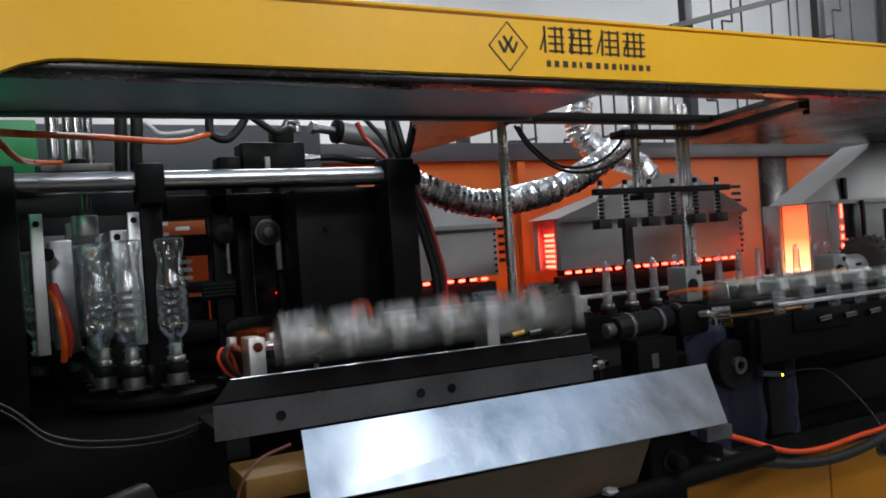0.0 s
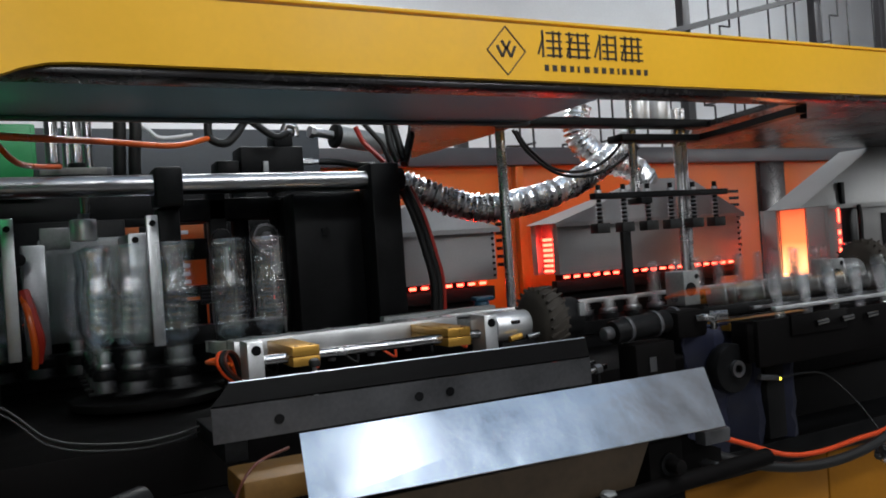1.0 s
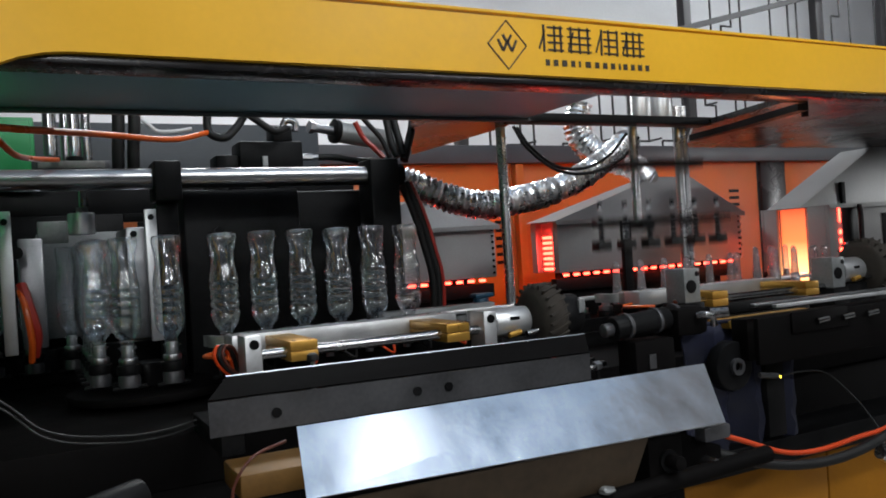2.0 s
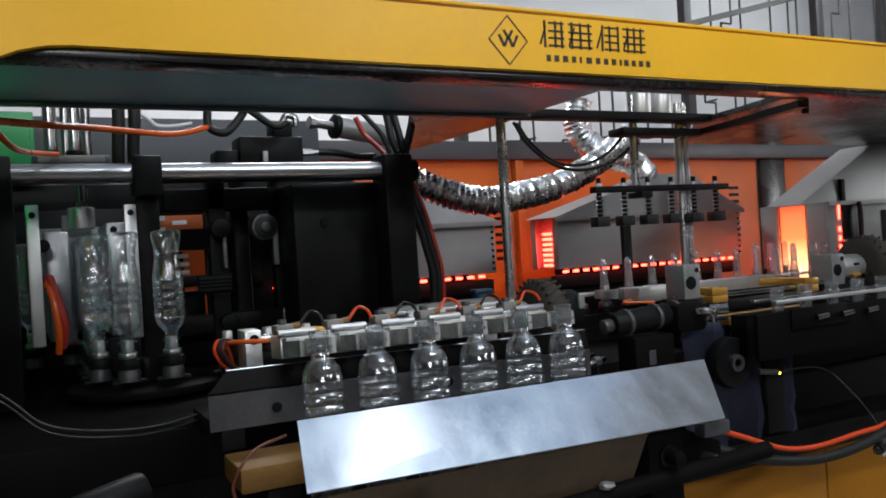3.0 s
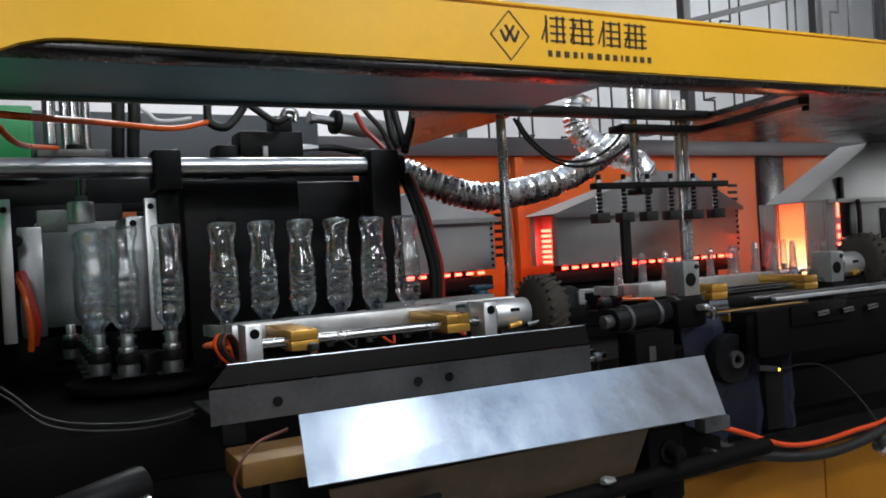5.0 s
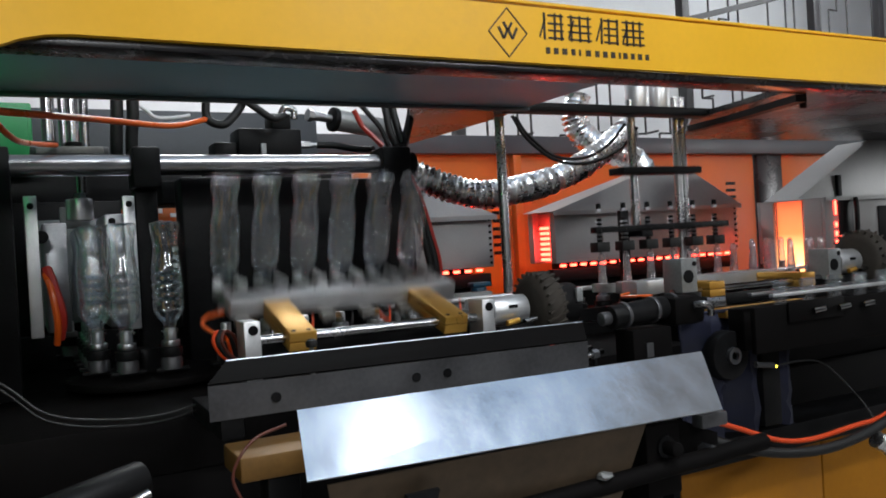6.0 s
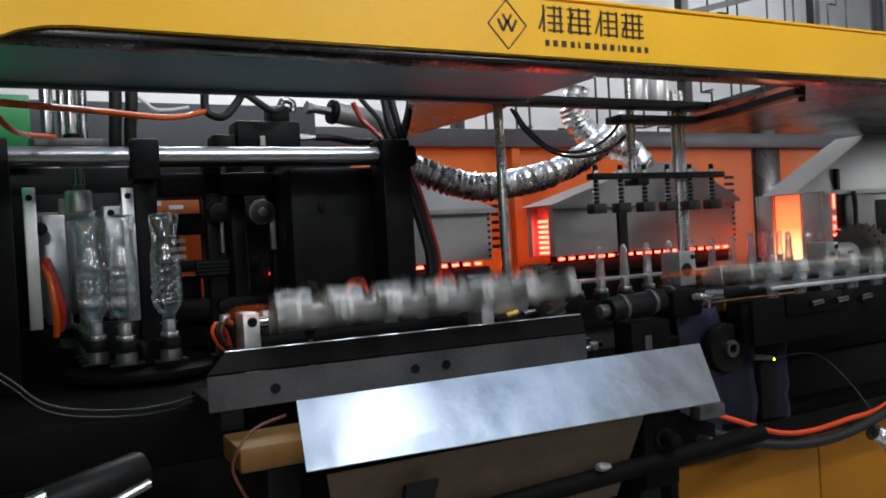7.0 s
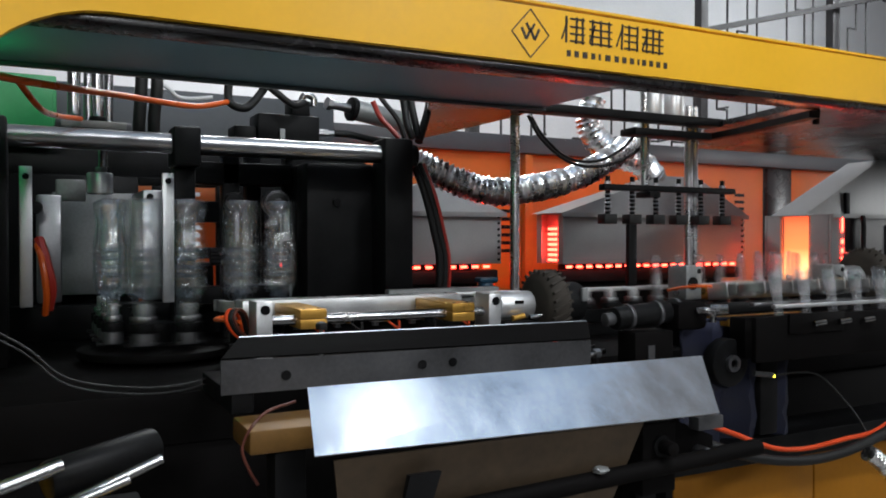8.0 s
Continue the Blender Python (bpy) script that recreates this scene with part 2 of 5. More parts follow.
def prism(outline, y0, y1, bm=None):
    """A plate with an outline in x and z, from y0 to y1."""
    bm = bm or bmesh.new()
    a = [bm.verts.new((x, y0, z)) for x, z in outline]
    b = [bm.verts.new((x, y1, z)) for x, z in outline]
    bm.faces.new(a)
    bm.faces.new(b[::-1])
    for i in range(len(a)):
        j = (i + 1) % len(a)
        bm.faces.new((a[i], b[i], b[j], a[j]))
    return bm


def quad_plate(p, thick):
    """A plate on four corners, with thickness along its normal."""
    bm = bmesh.new()
    ps = [Vector(q) for q in p]
    nrm = (ps[1] - ps[0]).cross(ps[3] - ps[0]).normalized() * thick
    a = [bm.verts.new(q) for q in ps]
    b = [bm.verts.new(q + nrm) for q in ps]
    bm.faces.new(a[::-1])
    bm.faces.new(b)
    for i in range(4):
        j = (i + 1) % 4
        bm.faces.new((a[i], a[j], b[j], b[i]))
    return bm


# ---- hall ----
single("floor", B(-4, 7, -5, 4, -0.1, 0, 0), CONCRETE, "worn dark grey concrete hall floor", "floor", kind="structure")
single("wall_back", B(-4, 7, 3.2, 3.35, 0, 3.5, 0), WHITEPAINT, "plain white painted hall wall behind the machine", "wall", kind="structure")
# unseen walls, coloured grey so that bottles and black metal mirror a dim hall
single("wall_left", B(-4.15, -4, -5, 3.35, 0, 3.5, 0), DIM_WALL, "hall wall out of view, greyed to keep reflections dim", "wall", kind="structure")
single("wall_right", B(7, 7.15, -5, 3.35, 0, 3.5, 0), DIM_WALL, "hall wall out of view, greyed to keep reflections dim", "wall", kind="structure")
single("wall_front", B(-4, 7, -5.15, -5, 0, 3.5, 0), DIM_WALL, "hall wall out of view, greyed to keep reflections dim", "wall", kind="structure")
single("ceiling", B(-4.15, 7.15, -5.15, 3.35, 3.5, 3.6, 0), WHITEPAINT, "plain white hall ceiling", "ceiling", kind="structure")


def tube_fixture(x, y):
    t = thing("ceiling_lamp", (x, y, 3.5), "long white fluorescent tube lamp under the ceiling", "ceiling lamp", "tube lamps")
    part("housing", B(x - 0.65, x + 0.65, y - 0.06, y + 0.06, 3.43, 3.499, 0.006), WHITEPAINT, t)
    for s in (-1, 1):
        part("tube", C((x - 0.62, y + s * 0.035, 3.405), (x + 0.62, y + s * 0.035, 3.405), 0.013, 12), TUBE_GLOW, t)


# unseen glowing panel, added so the chute plate mirrors a bluish ceiling
single("glow_panel_1", B(-0.2, 2.3, -2.2, 0.6, 3.47, 3.499, 0), CEILING_GLOW, "milky glowing panel added in the ceiling for the plate to mirror", "skylight", kind="structure")
def added_lamp(x, y, z):
    """Unseen added lamp hung from the ceiling, lit by the area lamp under it."""
    t = thing("added_lamp", (x, y, 3.499), "white lamp added out of view, hung from the hall ceiling", "work lamp", "work lamps")
    part("housing", B(x - 0.5, x + 0.5, y - 0.2, y + 0.2, z + 0.36, z + 0.42, 0.006), WHITEPAINT, t)
    part("rod", C((x, y, z + 0.42), (x, y, 3.4995), 0.012, 10), IRON, t)


# housing added for the lamp that makes the plate's bright spot
batten = thing("ceiling_lamp", (0.98, -0.86, 3.4695), "slim white batten added out of view over the chute plate", "ceiling lamp")
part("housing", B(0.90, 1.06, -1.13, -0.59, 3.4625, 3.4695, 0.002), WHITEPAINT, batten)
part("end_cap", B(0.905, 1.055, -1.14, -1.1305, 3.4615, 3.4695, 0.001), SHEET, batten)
for lx, ly, lz in ((-1.2, -4.2, 2.42), (5.6, -1.3, 1.9), (2.0, -4.3, 2.85)):
    added_lamp(lx, ly, lz)
for lx, ly in ((0.75, -2.0), (0.9, 2.0), (4.6, 1.2)):
    tube_fixture(lx, ly)


def grille():
    """The iron stair grille with its lattice of short bars, behind the machine."""
    y = 2.2
    g = thing("iron_grille", (3.4, y, 0), "dark iron stair grille with a lattice of thin bars", "grille")
    r = random.Random(4)

    def bar(name, x0, z0, x1, z1, w):
        part(name, C((x0, y, z0), (x1, y, z1), w, 6), IRON, g)
    for x, top in ((1.75, 2.2), (3.40, 3.45), (4.63, 3.45), (5.34, 3.45)):
        part("post", B(x - 0.03, x + 0.03, y - 0.03, y + 0.03, 0, top, 0.003), IRON, g)
    part("stair_rail", quad_plate([(3.2, y - 0.045, 2.485), (5.6, y - 0.045, 3.10), (5.6, y - 0.045, 3.13), (3.2, y - 0.045, 2.52)], 0.04), IRON, g)
    bar("rail", 1.75, 2.15, 3.4, 2.15, 0.012)
    bar("rail", 1.75, 1.35, 5.9, 1.35, 0.012)
    x = 1.84
    k = 0
    while x < 5.9:
        top = 2.15 if x < 3.4 else 3.4
        zig = 1.5 + 0.45 * r.random()
        levels = [1.35]
        while levels[-1] < top:
            levels.append(min(top, levels[-1] + 0.28 + 0.25 * r.random()))
        off = 0
        for a, b in zip(levels, levels[1:]):
            bar("bar", x + off, a, x + off, b, 0.0065)
            if b < top and k % 3 != 2:
                nxt = 0.09 if off == 0 else 0
                bar("cross_bar", x + off, b, x + nxt, b + 0.0, 0.0065)
                if r.random() < 0.6:
                    bar("cross_bar", x + nxt, b, x + nxt + 0.1, b + 0.02, 0.0065)
                off = nxt
        x += 0.17 + 0.03 * r.random()
        k += 1


grille()


# ---- machine frame ----
def canopy():
    c = thing("machine_canopy", (0.4, -0.2, 1.55), "yellow front beam with slate roof panels over the machine", "machine hood")
    arc = [(-0.262 - 0.19 * math.sin(a), 1.3485 + 0.19 * math.cos(a)) for a in [radians(9 * k) for k in range(11)]]
    outline = [(3.2, 1.5405)] + arc + [(-0.452, 0.02), (-0.80, 0.02), (-0.80, 1.628), (3.2, 1.634)]
    bm = prism(outline, -0.46, -0.447)
    beam = part("front_beam", bm, YELLOW, c, "glossy yellow beam with rounded corner and printed mark")
    part("beam_lip", B(-0.38, 3.2, -0.459, -0.418, 1.6345, 1.640, 0.001), YELLOW, c)
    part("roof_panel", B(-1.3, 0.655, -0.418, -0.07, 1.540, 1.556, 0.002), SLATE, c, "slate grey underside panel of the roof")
    part("roof_flange", B(-1.3, 3.2, -0.4465, -0.385, 1.527, 1.5395, 0.002), ROOF_DARK, c)
    part("roof_flange", B(-1.3, 0.66, -0.085, -0.069, 1.532, 1.5395, 0.002), GREY_FRAME, c)
    right = [(1.17, -0.384), (3.2, -0.384), (3.2, 0.39), (1.57, 0.39), (1.262, 0.046), (1.236, -0.105)]
    bm = bmesh.new()
    low, high = [bm.verts.new((x, y, 1.546)) for x, y in right], [bm.verts.new((x, y, 1.560)) for x, y in right]
    bm.faces.new(low)
    bm.faces.new(high[::-1])
    for k in range(len(right)):
        q = (k + 1) % len(right)
        bm.faces.new((low[k], high[k], high[q], low[q]))
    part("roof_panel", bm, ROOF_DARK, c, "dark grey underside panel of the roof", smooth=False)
    part("roof_flange", quad_plate([(1.15, -0.37, 1.530), (1.225, -0.105, 1.530), (1.250, -0.108, 1.530), (1.178, -0.375, 1.530)], 0.0155), BLACK, c)
    part("roof_flange", quad_plate([(1.225, -0.105, 1.530), (1.250, 0.05, 1.530), (1.276, 0.046, 1.530), (1.250, -0.108, 1.530)], 0.0155), BLACK, c)
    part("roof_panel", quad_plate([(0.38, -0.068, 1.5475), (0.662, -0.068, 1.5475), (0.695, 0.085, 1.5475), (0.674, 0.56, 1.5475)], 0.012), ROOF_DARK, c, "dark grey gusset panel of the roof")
    part("roof_stud", C((1.30, -0.27, 1.522), (1.30, -0.27, 1.5455), 0.008, 12), BLACK, c)
    part("cross_bar", B(0.66, 1.27, -0.02, 0.03, 1.545, 1.565, 0.002), BLACK, c)
    part("back_band", B(-0.75, 3.4, 0.99, 1.03, 1.574, 1.640, 0.003), GREY_FRAME, c, "dark grey enamel rear beam")
    part("rear_slab", B(-1.2, 0.42, 0.63, 0.66, 1.425, 1.640, 0.003), GREY_FRAME, c, "dark grey rear cover plate")
    part("side_panel", B(-1.33, -1.30, -0.38, 1.0, 0.02, 1.62, 0.002), GREEN, c, "green painted side panel")
    # the printed mark: a diamond outline, a zigzag, four blocks of strokes and a row of bars
    y = -0.4612
    d = bmesh.new()
    cx, cz, R = 0.371, 1.585, 0.039
    cs = [(cx, cz + R), (cx + R * 0.92, cz), (cx, cz - R), (cx - R * 0.92, cz)]

    def stroke(p, q, w, bm):
        a, b = Vector((p[0], 0, p[1])), Vector((q[0], 0, q[1]))
        n = (b - a).normalized().cross(Vector((0, 1, 0))) * w / 2
        vs = [bm.verts.new((v.x, y, v.z)) for v in (a - n, a + n, b + n, b - n)]
        ws = [bm.verts.new((v.co.x, -0.4595, v.co.z)) for v in vs]
        bm.faces.new(vs)
        for i in range(4):
            bm.faces.new((vs[i], ws[i], ws[(i + 1) % 4], vs[(i + 1) % 4]))
    for i in range(4):
        stroke(cs[i], cs[(i + 1) % 4], 0.0018, d)
    for p, q in (((-.017, .008), (-.008, -.010)), ((-.008, -.010), (0, .006)), ((0, .006), (.008, -.010)), ((.008, -.010), (.017, .008)), ((-.008, .016), (0, .003)), ((.008, .016), (0, .003))):
        stroke((cx + p[0], cz + p[1]), (cx + q[0], cz + q[1]), 0.0042, d)
    part("badge", d, INK, beam, "dark diamond outline badge with zigzag")
    r = random.Random(8)
    def put(name, p, q, w):
        g = bmesh.new()
        stroke(p, q, w, g)
        part(name, g, INK, beam)
    for k in range(4):
        x0 = 0.432 + k * 0.0575
        w, h, z0 = 0.048, 0.044, 1.578
        for f in (0.08, 0.36, 0.62, 0.92):
            put("stroke", (x0 + (0 if k % 2 else 0.36 * w), z0 + f * h), (x0 + w, z0 + f * h), 0.0029)
        for f in ((0.2, 0.62, 0.9), (0.12, 0.5, 0.86), (0.24, 0.58, 0.95), (0.2, 0.5, 0.8))[k]:
            put("stroke", (x0 + f * w, z0), (x0 + (f + 0.04 * r.random()) * w, z0 + h), 0.0038)
        put("stroke", (x0, z0 + 0.1 * h), (x0 + 0.25 * w, z0 + 0.8 * h), 0.0030)
    x = 0.443
    for w in (8, 9, 10, 8, 4, 0, 11, 9, 9, 9, 4, 9, 8, 9, 8):
        if w:
            put("bar", (x, 1.5605), (x + w * 0.00095, 1.5605), 0.0100)
        x += w * 0.00142 + 0.0042


canopy()


def back_panels():
    p = thing("rear_panel", (1.3, 1.05, 0), "orange enamel rear panels with ventilation slots", "machine panel")
    for x0, x1 in ((-0.65, 0.32), (0.325, 1.30), (1.305, 2.62), (2.80, 3.4)):
        body = part("panel", B(x0, x1, 1.035, 1.05, 0.02, 1.60, 0.003), ORANGE, p)
    for sx in (-0.03, 0.02):
        for k in range(7):
            part("slot", B(-0.02, 0.05, 1.0325, 1.0345, 1.18 + 0.036 * k, 1.195 + 0.036 * k, 0), WHITEPAINT, p) if sx > 0 else None
    for x in (1.225, 2.44):
        for k in range(9):
            part("slot", B(x, x + 0.058, 1.0325, 1.0345, 1.20 + 0.030 * k, 1.213 + 0.030 * k, 0), BLACK, p)
    part("column", B(2.63, 2.79, 1.02, 1.06, 0.02, 1.60, 0.004), ROOF_DARK, p, "dark column between the panels")
    part("column", B(1.31, 1.345, 1.0, 1.034, 0.02, 1.572, 0.004), ORANGE, p)


back_panels()


def base_cabinet():
    b = thing("machine_cabinet", (0.8, -0.2, 0), "yellow machine base with black bed plate", "machine base")
    part("bed_plate", B(-1.29, 2.9, -0.30, 0.9, 0.94, 1.02, 0.004), SHADED_BLACK, b, "black oily bed plate")
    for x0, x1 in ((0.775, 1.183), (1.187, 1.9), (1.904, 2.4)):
        part("panel", B(x0, x1, -0.36, -0.34, 0.03, 0.795, 0.004), SHADED_YELLOW, b, "yellow enamel access panel with shade in its colour")
    part("plinth", B(-1.29, 2.9, -0.29, 0.9, 0.0, 0.939, 0.004), SHADED_BLACK, b)
    part("side", B(0.755, 0.774, -0.36, -0.2905, 0.03, 0.79, 0.003), BLACK, b)
    part("sill", B(0.70, 2.4, -0.419, -0.30, 0.80, 0.85, 0.004), BLACK, b)


base_cabinet()


# ---- heating ovens ----
def oven(name, x0, x1, y0, y1, z0, z1, apex, glow_end):
    o = thing(name, (x0, y0, z0), "grey sheet metal heating oven with sloping hood and red lamps", "oven", "heating ovens")
    part("front_plate", B(x0, x1, y0, y0 + 0.012, z0, z1, 0.002), OVEN, o)
    part("rear_plate", B(x0, x1, y1 - 0.012, y1, z0, z1, 0.002), OVEN, o)
    part("end_plate", B(x1 - 0.012, x1, y0 + 0.013, y1 - 0.013, z0, z1, 0.002), OVEN, o)
    ym = (y0 + y1) / 2
    hood = bmesh.new()
    e = 0.012
    door = glow_end == "door"
    xl, yf = (x0 + 0.045, ym + 0.005) if door else (x0 - e, y0 - e)
    low = [hood.verts.new(v) for v in ((xl, yf, z1 + 0.001), (x1 + e, yf, z1 + 0.001), (x1 + e, y1 + e, z1 + 0.001), (xl, y1 + e, z1 + 0.001))]
    ax0, ax1, az = apex
    ta, tb = (yf + 0.012, y1 + e) if door else (ym - 0.05, ym + 0.05)
    if door:
        part("top_plate", B(x0, x1, y0, y1, z1 - 0.004, z1 + 0.0005, 0.001), OVEN, o)
    top = [hood.verts.new(v) for v in ((ax0, ta, az), (ax1, ta, az), (ax1, tb, az), (ax0, tb, az))]
    hood.faces.new(top)
    for i in range(4):
        hood.faces.new((low[i], low[(i + 1) % 4], top[(i + 1) % 4], top[i]))
    part("hood", hood, OVEN, o, "sloping grey sheet hood", smooth=False)
    part("hood_rim", B(x0 - e, x1 + e, y0 - e - 0.002, y0 - e + 0.001, z1 - 0.012, z1 + 0.002, 0), OVEN, o)
    n = max(4, int((x1 - x0) / 0.042))
    for k in range(n):
        xa = x0 + 0.02 + (x1 - x0 - 0.04) * k / n
        part("heater_lamp", C((xa, y0 + 0.006, z0 - 0.009), (xa + (x1 - x0) / n * 0.45, y0 + 0.006, z0 - 0.009), 0.0042, 8), LAMP_RED, o, "glowing red heater tube")
    # tubes added behind the oven, unseen, to light the rear panels red
    for z in (z0 + 0.03, z0 + 0.09):
        for k in range(3):
            xa = x0 + 0.02 + (x1 - x0) * k / 3
            part("rear_lamp", C((xa, y1 + 0.012, z), (xa + (x1 - x0) / 3 - 0.04, y1 + 0.012, z), 0.0045, 8), LAMP_REAR, o, "glowing orange tube added behind the oven")
    part("lower_rail", B(x0, x1, y0 + 0.02, y0 + 0.05, z0 - 0.06, z0 - 0.02, 0.002), BLACK, o)
    part("stand", B(x0 + 0.05, x1 - 0.05, y0 + 0.06, y1 - 0.05, 1.0205, z0 - 0.0, 0.003), BLACK, o)
    part("bolt_strip", B(x1 + 0.0005, x1 + 0.004, y0 + 0.02, y0 + 0.03, z0 + 0.01, z1 - 0.02, 0), BLACK, o)
    for k in range(8):
        z = z0 + 0.012 + k * (z1 - z0 - 0.024) / 7
        part("bolt", C((x1 - 0.010, y0 - 0.004, z), (x1 - 0.010, y0 + 0.001, z), 0.0042, 8), BLACK, o)
    if glow_end == "lamps":
        part("end_frame", B(x0, x0 + 0.008, y0 + 0.013, y0 + 0.028, z0, z1, 0.001), OVEN, o)
        part("end_frame", B(x0, x0 + 0.008, y1 - 0.028, y1 - 0.013, z0, z1, 0.001), OVEN, o)
        for k in range(7):
            z = z0 + 0.012 + 0.017 * k
            part("heater_lamp", C((x0 + 0.014, y0 + 0.055, z), (x0 + 0.014, y1 - 0.05, z), 0.0045, 8), LAMP_RED, o, "glowing red heater tube")
        part("reflector", B(x0 + 0.034, x0 + 0.038, y0 + 0.013, y1 - 0.013, z0, z1, 0), OVEN, o)
    if glow_end == "door":
        w = y1 - y0
        part("end_frame", B(x0, x0 + 0.01, y0 + 0.013, y0 + 0.30 * w, z0 - 0.05, z1, 0.001), OVEN, o)
        part("end_frame", B(x0, x0 + 0.01, y1 - 0.25 * w, y1 - 0.013, z0 - 0.05, z1, 0.001), OVEN, o)
        # glowing plate stands for the heater light in the opening
        part("reflector", B(x0 + 0.014, x0 + 0.018, y0 + 0.29 * w, y1 - 0.24 * w, z0 - 0.05, z1 - 0.001, 0), HEAT, o, "plate with orange to white oven glow in its surface")
        for k in range(2):
            z = z0 - 0.035 + 0.028 * k
            part("heater_lamp", C((x0 + 0.0075, y0 + 0.37 * w, z), (x0 + 0.0075, y1 - 0.29 * w, z), 0.004, 8), LAMP_WHITE, o, "white hot heater tube")
        part("side_wall", B(x0 + 0.011, x0 + 0.10, y0 + 0.34 * w, y0 + 0.355 * w, z0 - 0.05, z1 - 0.001, 0), OVEN, o)
        part("side_wall", B(x0 + 0.011, x0 + 0.10, y1 - 0.27 * w, y1 - 0.255 * w, z0 - 0.05, z1 - 0.001, 0), OVEN, o)
        for k in range(5):
            part("heater_lamp", C((x0 + 0.05, y0 - 0.003, z0 + 0.03 * k), (x0 + 0.05, y0 - 0.003, z0 + 0.03 * k + 0.015), 0.004, 8), LAMP_RED, o)
        part("heater_lamp", C((x0 + 0.05, y0 - 0.003, z0 + 0.16), (x0 + 0.05, y0 - 0.003, z1 - 0.01), 0.003, 8), LAMP_RED, o)
        for k in range(4):
            part("cooling_fin", B(x0 + 0.06, x0 + 0.19, y0 - 0.012, y0 - 0.0045, z0 + 0.03 + 0.018 * k, z0 + 0.038 + 0.018 * k, 0.001), OVEN, o, "thin sheet metal fin")
        part("front_opening", B(x0 + 0.065, x0 + 0.14, y0 - 0.004, y0 - 0.001, z0 + 0.01, z1 - 0.012, 0.001), BLACK, o)
        part("front_opening", B(x0 + 0.27, x0 + 0.60, y0 - 0.004, y0 - 0.001, z0 + 0.01, z1 - 0.035, 0.001), BLACK, o)
        part("hood_hose", tube([(x0 + 0.13, y0 - 0.02, z0 + 0.02), (x0 + 0.132, y0 - 0.022, z1 - 0.05), (x0 + 0.134, y0 - 0.016, z1 - 0.004)], 0.008, 8), BLACK, o)
        part("hood_strap", B(x0 + 0.255, x0 + 0.277, yf - 0.008, yf + 0.004, z1 + 0.0015, z1 + 0.085, 0.002), BLACK, o, "black strap on the hood")
    return o


oven("oven", 0.50, 0.930, 0.55, 0.70, 1.176, 1.330, (0.66, 0.76, 1.415), "")
oven("oven", 1.160, 1.965, 0.55, 0.70, 1.170, 1.334, (1.60, 1.76, 1.470), "lamps")
oven("oven", 2.00, 3.10, 0.214, 0.487, 1.115, 1.333, (2.47, 2.62, 1.545), "door")


def foil_duct():
    d = thing("foil_duct", (0.9, 0.3, 1.40), "silver corrugated foil ventilation hose sagging over the ovens", "air duct")
    pts = [(0.47, 0.31, 1.462), (0.54, 0.29, 1.437), (0.63, 0.27, 1.398), (0.73, 0.26, 1.375), (0.85, 0.27, 1.388), (0.96, 0.29, 1.408), (1.08, 0.31, 1.447), (1.19, 0.33, 1.500), (1.31, 0.36, 1.565)]
    r = random.Random(3)
    jit = [r.uniform(0.93, 1.06) for _ in range(400)]

    def rad(i, n):
        return 0.0345 * (1.0 + 0.095 * math.cos(i * math.pi)) * jit[i]
    hose = tube(pts, 0.03, 22, 13, radius=rad)
    for v in hose.verts:
        v.co += Vector((r.uniform(-1, 1), r.uniform(-1, 1), r.uniform(-1, 1))) * 0.0010
    part("hose", hose, FOIL, d, smooth=False)
    part("clamp_band", C((0.470, 0.31, 1.462), (0.484, 0.306, 1.457), 0.0395, 24), STEEL, d, "steel hose clamp")
    part("clamp_band", C((1.285, 0.353, 1.552), (1.296, 0.356, 1.558), 0.0395, 24), STEEL, d, "steel hose clamp")
    pts2 = [(1.33, 0.62, 1.72), (1.315, 0.62, 1.65), (1.34, 0.61, 1.585), (1.42, 0.60, 1.54), (1.53, 0.60, 1.51), (1.58, 0.61, 1.475)]
    e = thing("foil_duct", (1.4, 0.6, 1.5), "silver corrugated foil hose rising from an oven hood", "air duct")
    part("hose", tube(pts2, 0.03, 20, 10, radius=lambda i, n: 0.043 * (1 + 0.07 * math.cos(i * math.pi)) * jit[i + 90]), FOIL, e, smooth=False)
    part("collar", C((1.60, 0.62, 1.45), (1.575, 0.61, 1.485), 0.048, 20), SHEET, e)


foil_duct()


